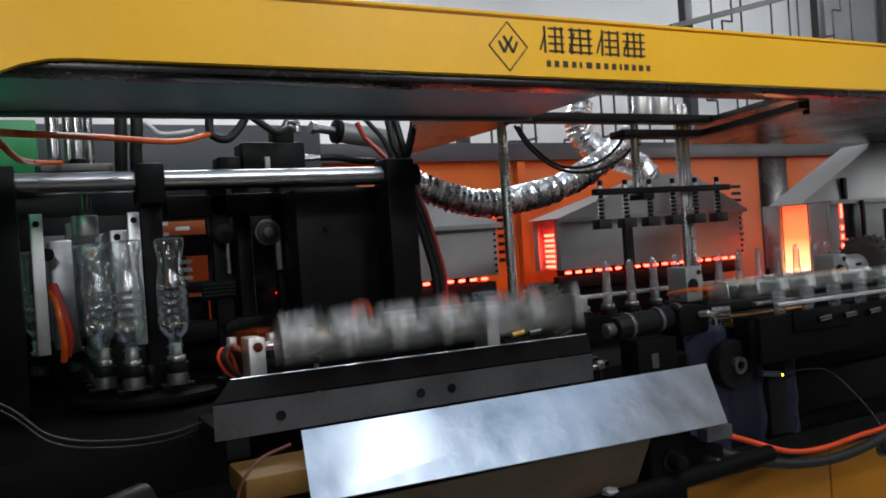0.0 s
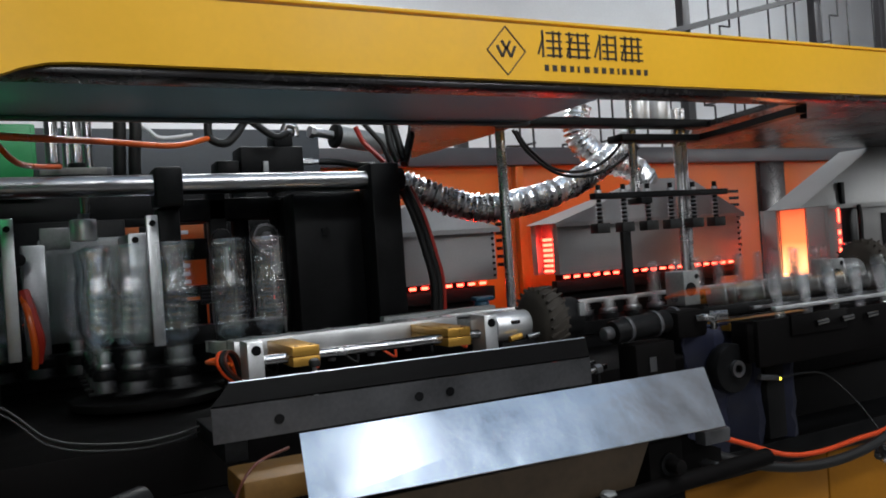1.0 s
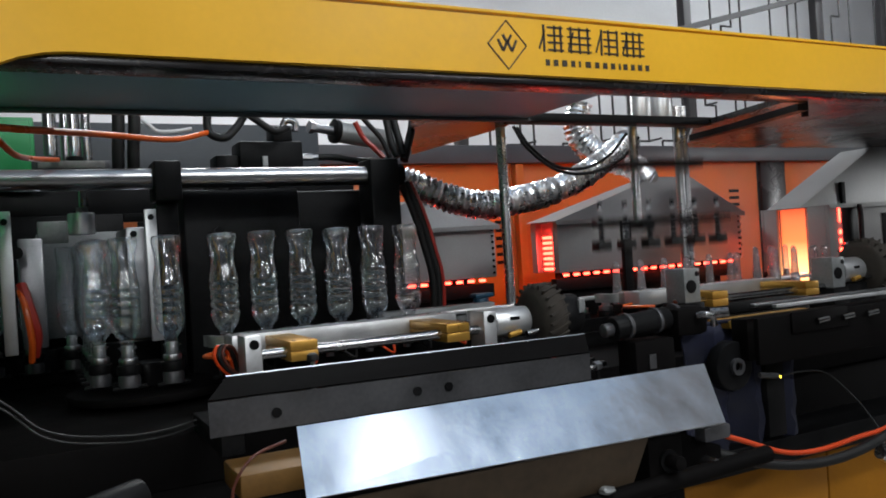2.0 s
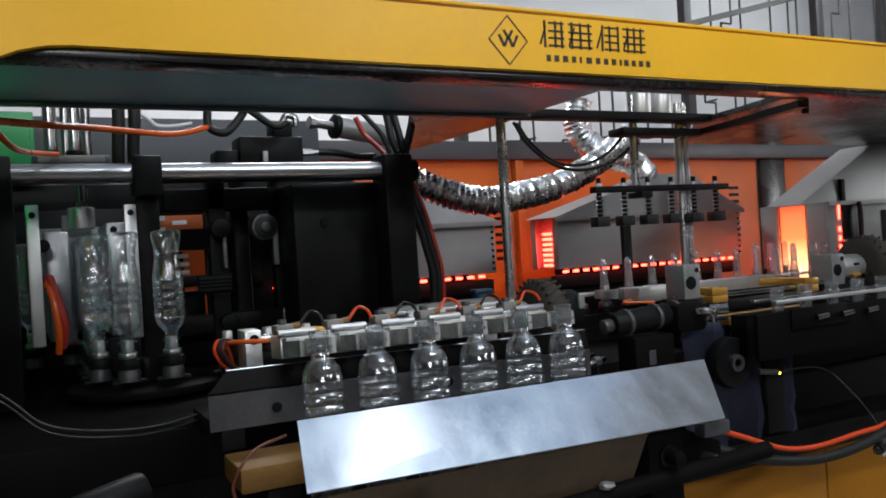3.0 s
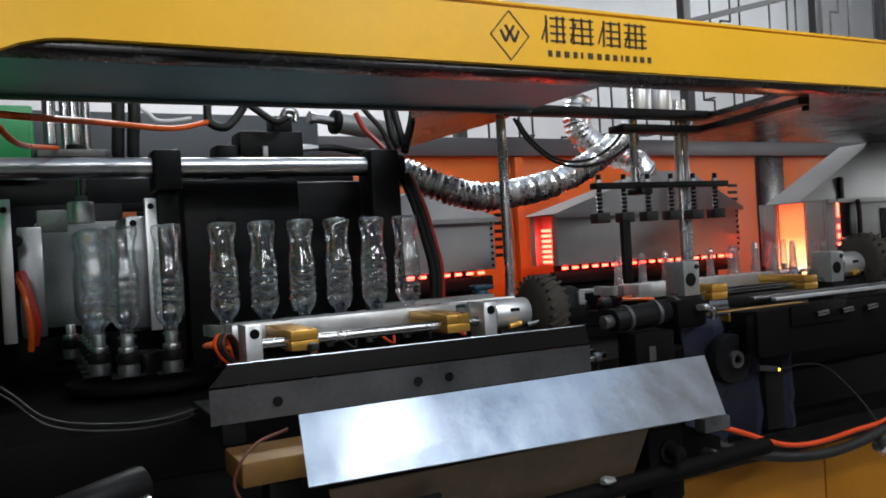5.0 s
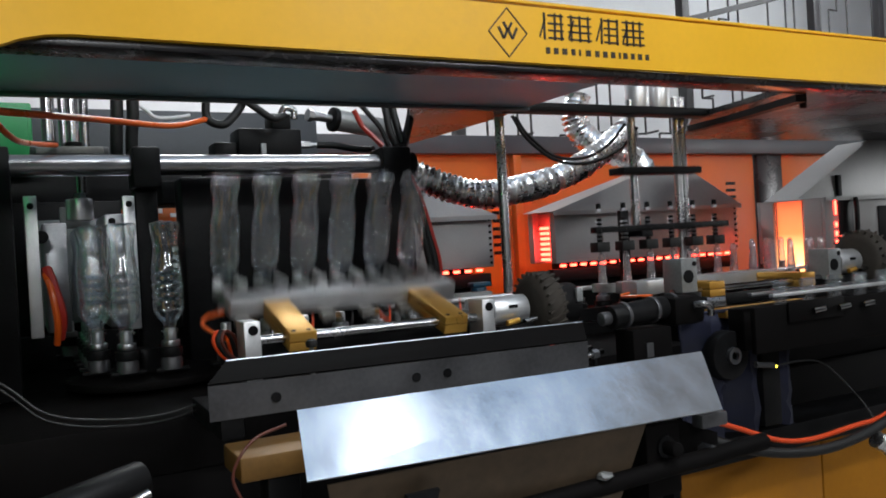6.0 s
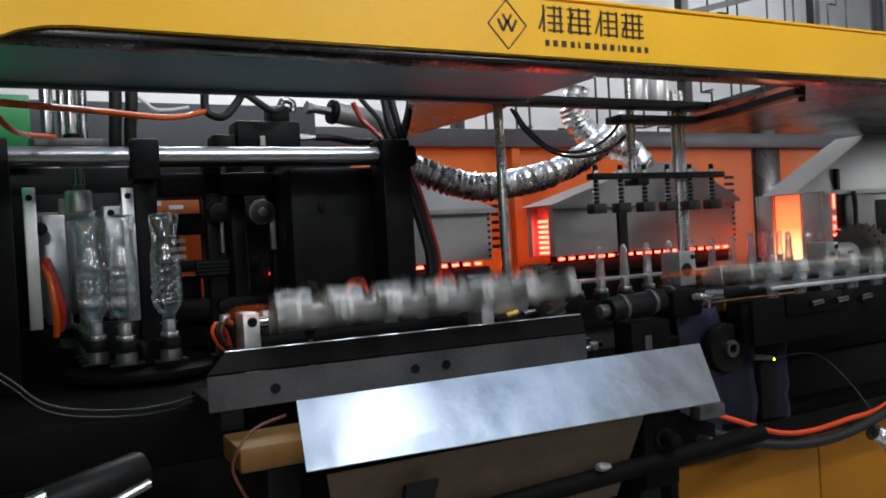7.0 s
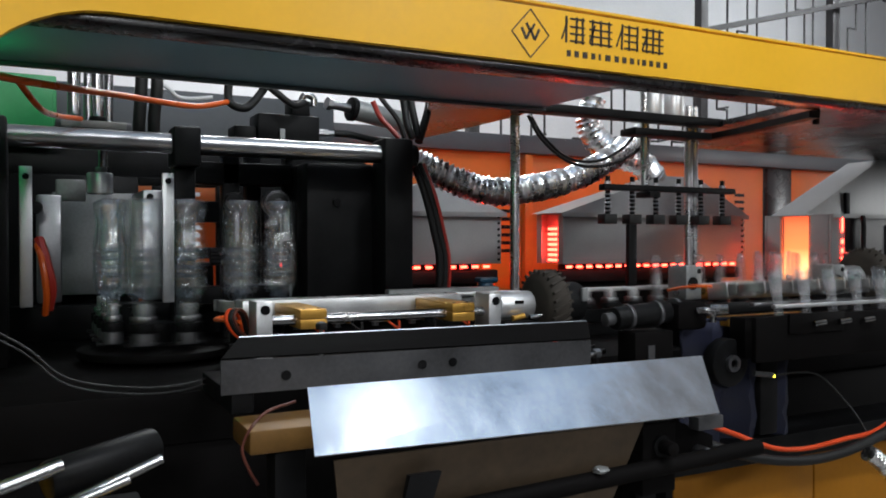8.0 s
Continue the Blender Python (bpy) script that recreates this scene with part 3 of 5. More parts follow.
# ---- blow unit and mould clamp ----
def clamp_fixed():
    c = thing("clamp_stand", (0.1, 0.13, 1.02), "black clamp frame with dark posts and roller", "machine frame")
    for x0, x1, y in ((0.045, 0.085, 0.34), (0.115, 0.150, 0.40), (0.20, 0.225, 0.36)):
        part("post", B(x0, x1, y, y + 0.04, 1.0205, 1.47, 0.003), BLACK, c)
    part("post", B(0.238, 0.252, 0.535, 0.545, 1.195, 1.335, 0.002), SHEET, c, "bright steel strip")
    part("post", B(0.150, 0.163, 0.45, 0.462, 1.0205, 1.37, 0.002), SHEET, c, "bright steel strip")
    part("indicator", C((0.245, 0.535, 1.182), (0.245, 0.545, 1.182), 0.007, 10), LED_RED, c, "small red indicator light")
    part("beam", B(-0.05, 0.42, 0.34, 0.42, 1.38, 1.43, 0.003), BLACK, c)
    part("beam", B(-0.05, 0.30, 0.35, 0.40, 1.10, 1.14, 0.003), BLACK, c)
    part("beam", B(-0.09, 0.20, 0.50, 0.54, 1.293, 1.346, 0.003), BLACK, c)
    part("back_plate", B(-0.115, 0.075, 0.562, 0.578, 1.384, 1.405, 0.003), BLACK, c)
    part("post", B(-0.020, 0.018, 0.548, 0.559, 1.0205, 1.292, 0.002), BLACK, c)
    part("beam", B(-0.044, 0.20, 0.50, 0.53, 1.202, 1.230, 0.003), BLACK, c)
    for z in (1.364, 1.280, 1.2595, 1.239):
        part("slot_plate", B(-0.004, 0.030, 0.541, 0.545, z - 0.005, z + 0.005, 0.002), WHITEPAINT, c, "pale rounded slot plate")
    part("post", B(-0.085, -0.021, 0.50, 0.54, 1.0205, 1.2925, 0.003), BLACK, c)
    part("post", B(-0.085, -0.034, 0.545, 0.557, 1.2935, 1.383, 0.003), BLACK, c)
    part("rear_plate", B(-0.31, -0.125, 0.505, 0.52, 1.12, 1.36, 0.003), SHEET, c, "dull aluminium plate behind the bottles")
    part("roller_ring", C((0.165, 0.303, 1.335), (0.165, 0.334, 1.335), 0.0305, 32, bevel=0.002), DARK_SHEET, c, "dull grey roller flange")
    roll = part("roller", C((0.165, 0.30, 1.335), (0.165, 0.335, 1.335), 0.026, 28, bevel=0.003), RUBBER, c, "round black roller with bolt")
    part("roller_hub", C((0.165, 0.294, 1.335), (0.165, 0.2995, 1.335), 0.011, 16, bevel=0.002), DARK_SHEET, roll)
    roll2 = part("roller", C((0.06, 0.28, 1.335), (0.06, 0.31, 1.335), 0.022, 24, bevel=0.003), BLACK, c)
    part("roller", C((0.05, 0.20, 1.13), (0.05, 0.23, 1.13), 0.018, 24, bevel=0.003), BLACK, c)
    for k in range(4):
        part("grip", C((0.0, 0.26, 1.20 + 0.008 * k), (0.07, 0.26, 1.20 + 0.008 * k), 0.008, 12), BLACK, c)
    part("beam", B(-0.6, 0.50, 0.585, 0.60, 1.39, 1.474, 0.002), BLACK, c)
    part("side_rail", B(-0.60, 0.45, 0.455, 0.50, 1.0205, 1.10, 0.003), BLACK, c)
    # black plates added to cover the rear panels but for small openings
    part("back_plate", B(-0.60, -0.115, 0.56, 0.58, 1.0205, 1.405, 0.003), BLACK, c)
    part("back_plate", B(0.075, 0.50, 0.56, 0.58, 1.0205, 1.40, 0.003), BLACK, c)
    part("back_plate", B(-0.10, 0.075, 0.60, 0.62, 1.0205, 1.19, 0.003), BLACK, c)


clamp_fixed()


def mould_plate():
    """The black mould half that closes behind the row of bottles."""
    m = thing("mould_half", (0.33, 0.20, 1.0205), "large matt black mould carrier plate", "mould")
    part("plate", B(0.200, 0.45, 0.19, 0.27, 1.0205, 1.425, 0.006), BLACK, m)
    part("bolt", C((0.27, 0.183, 1.335), (0.27, 0.191, 1.335), 0.010, 6), BLACK, m)
    return m


def mould_cover():
    """A fixed black cover in front of which the mould half runs out."""
    m = thing("mould_cover", (0.33, 0.28, 1.0205), "fixed matt black cover of the mould", "cover")
    part("plate", B(0.205, 0.47, 0.275, 0.335, 1.0205, 1.425, 0.006), BLACK, m)


mould_cover()


def clamp_column():
    """The column with its bar block that spreads to the other side of the bottles."""
    c = thing("clamp_column", (-0.11, 0.12, 1.0205), "black clamp column with steel guide plate", "clamp")
    part("bar_block", B(-0.138, -0.085, 0.095, 0.175, 1.396, 1.476, 0.006), BLACK, c)
    part("column", B(-0.134, -0.09, 0.13, 0.18, 1.0205, 1.3955, 0.004), BLACK, c)
    fc = part("mould_face", B(-0.186, -0.135, 0.188, 0.40, 1.125, 1.352, 0.004), STEEL, c, "milled aluminium mould face with a bolt")
    part("bolt", C((-0.172, 0.183, 1.338), (-0.172, 0.1885, 1.338), 0.007, 12), BLACK, fc)
    pl = part("guide_plate", B(-0.158, -0.136, 0.108, 0.118, 1.125, 1.382, 0.002), ALU, c, "bright aluminium guide plate with a bolt")
    part("bolt", C((-0.147, 0.103, 1.366), (-0.147, 0.1085, 1.366), 0.006, 10), BLACK, pl)
    return c


def clamp_left():
    c = thing("clamp_slide", (-0.33, 0.12, 1.0205), "black clamp slide with aluminium plates and cables", "clamp")
    part("guide_plate", B(-0.327, -0.305, 0.10, 0.112, 1.125, 1.385, 0.002), ALU, c, "bright aluminium guide plate")
    part("bolt", C((-0.316, 0.095, 1.366), (-0.316, 0.1005, 1.366), 0.006, 10), BLACK, c)
    part("column", B(-0.42, -0.345, 0.06, 0.18, 1.0205, 1.47, 0.004), BLACK, c)
    part("mould_face", B(-0.298, -0.254, 0.19, 0.38, 1.125, 1.338, 0.004), STEEL, c, "milled aluminium mould face")
    part("bracket", B(-0.262, -0.205, 0.28, 0.30, 1.33, 1.375, 0.003), SHEET, c)
    part("knob", C((-0.30, 0.12, 1.31), (-0.30, 0.149, 1.31), 0.012, 16, bevel=0.002), BLACK, c)
    part("cable", tube([(-0.295, 0.13, 1.25), (-0.285, 0.10, 1.21), (-0.275, 0.10, 1.16), (-0.28, 0.12, 1.12)], 0.010, 8), RED_HOSE, c, "thick red hose")
    part("cable", tube([(-0.298, 0.12, 1.24), (-0.29, 0.09, 1.21), (-0.283, 0.09, 1.15), (-0.285, 0.11, 1.11)], 0.006, 8), ORANGE_HOSE, c, "orange hose")
    return c


def tie_bar_end():
    e = thing("clamp_end_block", (0.42, 0.13, 1.0205), "black end block on the steel tie bar", "clamp")
    part("end_block", B(0.385, 0.455, 0.095, 0.175, 1.05, 1.478, 0.006), BLACK, e)
    part("end_nut", C((0.456, 0.13, 1.443), (0.475, 0.13, 1.443), 0.026, 20, bevel=0.003), BLACK, e)
    return e


def tie_bar():
    t = thing("tie_bar", (0.0, 0.13, 1.443), "thick ground steel tie bar", "tie bar")
    part("bar", C((-0.60, 0.13, 1.443), (0.385, 0.13, 1.443), 0.0205, 32), SATIN, t)
    part("collar", C((-0.60, 0.13, 1.443), (-0.57, 0.13, 1.443), 0.032, 24, bevel=0.003), BLACK, t)


mould_half, column, slide, end_block = mould_plate(), clamp_column(), clamp_left(), tie_bar_end()
tie_bar()


def stretch_cylinders():
    for i, (x, y) in enumerate(((-0.275, 0.20), (-0.245, 0.27), (-0.232, 0.20), (-0.205, 0.28))):
        s = thing("stretch_rod", (x, y, 1.45), "upright chrome guide rod of the stretch unit", "rod", "stretch rods")
        part("rod", C((x, y, 1.497), (x, y, 1.70), 0.0095 if i % 2 else 0.0125, 20), CHROME, s)
        part("collar", C((x, y, 1.4865), (x, y, 1.4968), 0.017, 20, bevel=0.002), BLACK, s)
    p = thing("stretch_plate", (-0.24, 0.23, 1.45), "steel plate under the stretch rods", "plate")
    part("plate", B(-0.31, -0.17, 0.18, 0.30, 1.470, 1.4863, 0.003), DARK_SHEET, p)
    part("front_strip", B(-0.30, -0.18, 0.174, 0.1795, 1.471, 1.4855, 0.001), DULL, p, "dull grey front strip")
    n = thing("blow_nozzle", (-0.215, 0.21, 1.33), "bright steel blow nozzle above the bottles", "nozzle")
    part("body", C((-0.228, 0.21, 1.342), (-0.228, 0.21, 1.385), 0.025, 24, bevel=0.003), ALU, n)
    part("cap", C((-0.226, 0.21, 1.3855), (-0.226, 0.21, 1.396), 0.012, 6), STEEL, n)
    part("stem", C((-0.222, 0.21, 1.3965), (-0.222, 0.21, 1.4695), 0.010, 16), CHROME, n)


stretch_cylinders()


def upper_gear():
    v = thing("valve_block", (0.15, 0.25, 1.46), "black pneumatic valve block with hose fittings", "valve")
    part("body", B(0.10, 0.245, 0.23, 0.31, 1.462, 1.535, 0.005), BLACK, v)
    part("side_block", B(0.05, 0.0995, 0.24, 0.31, 1.462, 1.505, 0.004), BLACK, v)
    part("cap", B(0.18, 0.225, 0.24, 0.30, 1.5355, 1.57, 0.004), BLACK, v)
    part("bracket", B(0.148, 0.160, 0.222, 0.2295, 1.462, 1.50, 0.001), SHEET, v)
    f = part("fitting", C((0.2455, 0.26, 1.502), (0.275, 0.26, 1.502), 0.0085, 6), STEEL, v, "hexagonal steel fitting")
    part("sleeve", C((0.275, 0.26, 1.502), (0.292, 0.26, 1.502), 0.006, 12), STEEL, f)
    part("elbow", tube([(0.205, 0.25, 1.57), (0.215, 0.25, 1.585), (0.235, 0.25, 1.58), (0.235, 0.25, 1.56)], 0.008, 10), CHROME, v, "polished steel elbow")
    c = thing("air_cylinder", (0.40, 0.30, 1.55), "grey air cylinder with threaded end", "cylinder")
    part("barrel", C((0.365, 0.32, 1.572), (0.52, 0.34, 1.552), 0.026, 24, bevel=0.003), SHEET, c)
    part("collar", C((0.350, 0.318, 1.574), (0.3645, 0.32, 1.572), 0.030, 24, bevel=0.003), BLACK, c)
    part("rod", C((0.300, 0.312, 1.580), (0.3495, 0.318, 1.574), 0.011, 14), STEEL, c)
    part("nut", C((0.288, 0.31, 1.582), (0.300, 0.312, 1.580), 0.016, 6), STEEL, c)
    for k, pts in enumerate((
            [(0.03, 0.20, 1.60), (0.03, 0.20, 1.55), (0.06, 0.19, 1.535), (0.09, 0.20, 1.56), (0.12, 0.22, 1.60)],
            [(0.10, 0.20, 1.60), (0.13, 0.19, 1.575), (0.17, 0.19, 1.55), (0.20, 0.20, 1.56)],
            [(0.36, 0.18, 1.60), (0.38, 0.17, 1.57), (0.41, 0.16, 1.53), (0.425, 0.15, 1.485)],
            [(0.425, 0.17, 1.60), (0.428, 0.16, 1.56), (0.43, 0.15, 1.52), (0.44, 0.14, 1.485)],
            [(0.445, 0.17, 1.60), (0.447, 0.16, 1.56), (0.452, 0.15, 1.52), (0.455, 0.14, 1.49)],
            [(0.50, 0.17, 1.60), (0.49, 0.16, 1.56), (0.47, 0.15, 1.51), (0.455, 0.14, 1.478)],
            [(-0.145, 0.22, 1.62), (-0.147, 0.22, 1.56), (-0.15, 0.23, 1.50), (-0.15, 0.24, 1.45)],
            [(-0.115, 0.22, 1.62), (-0.116, 0.22, 1.56), (-0.12, 0.23, 1.51), (-0.12, 0.24, 1.45)],
            [(0.29, 0.26, 1.502), (0.33, 0.25, 1.50), (0.37, 0.22, 1.488), (0.40, 0.18, 1.482)],
            [(0.70, 0.05, 1.545), (0.74, 0.05, 1.49), (0.83, 0.06, 1.44), (0.93, 0.06, 1.435), (1.02, 0.05, 1.47), (1.06, 0.03, 1.52)],
            [(0.715, 0.06, 1.545), (0.75, 0.06, 1.50), (0.83, 0.07, 1.452), (0.92, 0.07, 1.448), (0.99, 0.06, 1.48), (1.03, 0.04, 1.53)])):
        r = (0.009, 0.008, 0.006, 0.009, 0.009, 0.010, 0.013, 0.013, 0.008, 0.004, 0.004)[k]
        single("hose", tube(pts, r, 10), RUBBER, "black rubber hose hanging under the machine roof", "hose", "upper hoses")
    single("hose", tube([(0.352, 0.17, 1.57), (0.37, 0.17, 1.535), (0.39, 0.16, 1.51), (0.41, 0.15, 1.485)], 0.006, 8), RED_HOSE, "thin red air hose", "hose", "upper hoses")
    single("air_line", tube([(-0.44, -0.24, 1.493), (-0.355, -0.2, 1.487), (-0.20, 0.0, 1.510), (-0.06, 0.12, 1.52), (0.03, 0.2, 1.548)], 0.0058, 10), ORANGE_HOSE, "orange air line stretched under the roof", "hose")
    single("air_line", tube([(-0.37, -0.2, 1.49), (-0.34, -0.12, 1.462), (-0.315, 0.02, 1.470), (-0.265, 0.165, 1.486)], 0.005, 10), ORANGE_HOSE, "orange air line branch", "hose")
    # cables that hang down behind the end block
    for k, (dx, mat, r) in enumerate(((0.0, RUBBER, 0.009), (0.014, RUBBER, 0.008), (0.026, RED_HOSE, 0.005))):
        single("hose", tube([(0.45 + dx, 0.16, 1.43), (0.475 + dx, 0.15, 1.36), (0.50 + dx, 0.15, 1.27), (0.515 + dx, 0.15, 1.19), (0.512 + dx, 0.16, 1.05)], r, 10), mat, "hose hanging down beside the clamp end block", "hose", "hanging hoses")


upper_gear()


# ---- chain line ----
P = 0.0762          # chain pitch
SEAT = 1.135        # height of the bottle necks


def track(s):
    """Place on the chain line, s in pitches from the first take-off seat: x, y."""
    if s >= 5:
        x = 5 * P + (s - 5) * (0.898 - 5 * P) / 7
        if x <= 1.66:
            return x, 0.0
        a = (x - 1.66) / 0.085
        if a < math.pi / 2:
            return 1.66 + 0.085 * math.sin(a), 0.085 * (1 - math.cos(a))
        y = 0.085 + (a - math.pi / 2) * 0.085
        if y <= 0.265:
            return 1.745, y
        b = (y - 0.265) / 0.085
        if b < math.pi / 2:
            return 1.83 - 0.085 * math.cos(b), 0.265 + 0.085 * math.sin(b)
        return 1.83 + (b - math.pi / 2) * 0.085, 0.35
    if s >= 0:
        return s * P, 0.0
    d = -s * 0.101 if s > -1 else 0.101 + (-s - 1) * P
    if d <= 0.135:
        return -d, 0.0
    a = (d - 0.135) / 0.085
    if a < math.pi / 2:
        return -0.135 - 0.085 * math.sin(a), 0.085 * (1 - math.cos(a))
    y = 0.085 + (a - math.pi / 2) * 0.085
    return (-0.220, y) if y <= 0.42 else (-0.220 - (y - 0.42), 0.42)


def chain_rail():
    r = thing("chain_rail", (0.6, 0, 1.0205), "long steel guide rails of the bottle chain", "guide rail")
    part("front_rail", B(-0.02, 1.72, -0.036, -0.026, 1.055, 1.085, 0.002), BLACK, r)
    part("back_rail", B(0.34, 1.72, 0.034, 0.048, 1.121, 1.131, 0.002), ALU, r, "bright aluminium rear rail")
    part("bed", B(-0.02, 1.72, -0.025, 0.033, 1.0205, 1.051, 0.002), BLACK, r)
    part("rail_mount", B(0.34, 0.62, 0.049, 0.075, 1.0205, 1.140, 0.003), SHEET, r)
    sp = thing("sprocket", (-0.135, 0.085, 1.0205), "black round end plate of the chain turn", "sprocket")
    part("disc", C((-0.135, 0.075, 1.03), (-0.135, 0.075, 1.045), 0.145, 48, bevel=0.004), SHADED_BLACK, sp)
    part("hub", C((-0.135, 0.085, 1.0455), (-0.135, 0.085, 1.09), 0.035, 24, bevel=0.003), BLACK, sp)


chain_rail()


def mandrel_mesh():
    m = thing("mandrel", (0, 0, 1.08), "small steel chain mandrel with a round peg", "mandrel", "chain mandrels")
    part("body", C((0, 0, 1.078), (0, 0, 1.096), 0.021, 18, bevel=0.002), BLACK, m)
    part("cup", lathe([(0.0165, 1.0545), (0.0195, 1.056), (0.0195, 1.0735), (0.0175, 1.0775)], 18), DARK_SHEET, m, "dull grey metal cup")
    part("base_block", B(-0.03, 0.03, -0.010, 0.010, 1.0515, 1.0585, 0.002), BLACK, m, "black chain link")
    part("peg", C((0, 0, 1.0965), (0, 0, 1.130), 0.0098, 16, bevel=0.002), ALU, m, "bright steel peg")
    part("collar", C((0, 0, 1.0963), (0, 0, 1.108), 0.0165, 16, bevel=0.0015), STEEL, m)
    return m


def bottle_mesh():
    b = thing("bottle", (0, 0, SEAT), "clear plastic bottle with waist and ribs, neck down", "bottle", "blown bottles")
    prof = [(0.0115, -0.003), (0.0117, 0.004), (0.0145, 0.0075), (0.0200, 0.0122), (0.0245, 0.0190), (0.0272, 0.0275), (0.0285, 0.0360)]
    for z in (0.0420, 0.0575, 0.0730, 0.0885):
        prof += [(0.0288, z), (0.0286, z + 0.0025), (0.0274, z + 0.0045), (0.0260, z + 0.0062), (0.0274, z + 0.008), (0.0286, z + 0.010)]
    prof += [(0.0288, 0.1020), (0.0276, 0.109), (0.0263, 0.116), (0.0248, 0.123), (0.0237, 0.130), (0.0231, 0.137), (0.0230, 0.146), (0.0238, 0.156), (0.0252, 0.164), (0.0266, 0.172),
             (0.0273, 0.178), (0.0270, 0.1835), (0.0252, 0.1880), (0.0220, 0.1902), (0.0180, 0.1905), (0.0140, 0.1890), (0.0095, 0.1855), (0.0045, 0.1840)]

    def petal(a, z):
        foot = min(1.0, max(0.0, (z - 0.160) / 0.026))
        swirl = max(0.0, 1 - abs(z - 0.132) / 0.030)
        return (0.945 if z > 0.006 else 1.0) * 1 + 0.10 * foot * math.cos(5 * a) + 0.022 * swirl * math.cos(7 * a + 95 * z)
    bm = lathe(prof, 45, wob=petal)
    bmesh.ops.translate(bm, verts=bm.verts, vec=(0, 0, SEAT))
    part("body", bm, PET, b)
    nk = lathe([(0.0112, -0.030), (0.0128, -0.029), (0.0128, -0.025), (0.0118, -0.024), (0.0128, -0.021), (0.0118, -0.018), (0.0128, -0.015), (0.0118, -0.012), (0.0160, -0.0105), (0.0160, -0.008), (0.0118, -0.0075), (0.0118, -0.003)], 24)
    bmesh.ops.translate(nk, verts=nk.verts, vec=(0, 0, SEAT))
    part("neck", nk, NECK, b, "threaded clear neck")
    return b


def preform_mesh():
    b = thing("preform", (0, 0, SEAT), "clear test-tube shaped plastic preform", "preform", "preforms")
    prof = [(0.0118, -0.004), (0.0115, 0.002), (0.0104, 0.012), (0.0090, 0.024), (0.0084, 0.060), (0.0080, 0.066), (0.0066, 0.0715), (0.0042, 0.0750), (0.0012, 0.0762)]
    bm = lathe(prof, 18)
    bmesh.ops.translate(bm, verts=bm.verts, vec=(0, 0, SEAT))
    part("body", bm, PREFORM, b)
    nk = lathe([(0.0112, -0.027), (0.0128, -0.026), (0.0128, -0.023), (0.0118, -0.022), (0.0128, -0.019), (0.0118, -0.016), (0.0128, -0.013), (0.0118, -0.011), (0.0158, -0.0095), (0.0158, -0.0075), (0.0118, -0.007), (0.0118, -0.004)], 18)
    bmesh.ops.translate(nk, verts=nk.verts, vec=(0, 0, SEAT))
    part("neck", nk, NECK, b, "threaded clear neck")
    return b


def several(first, n):
    return [first] + [copy_thing(first, Matrix.Translation(first.location)) for _ in range(n - 1)]


MANDRELS = several(mandrel_mesh(), 45)
BOTTLES = several(bottle_mesh(), 18)
PREFORMS = several(preform_mesh(), 31)


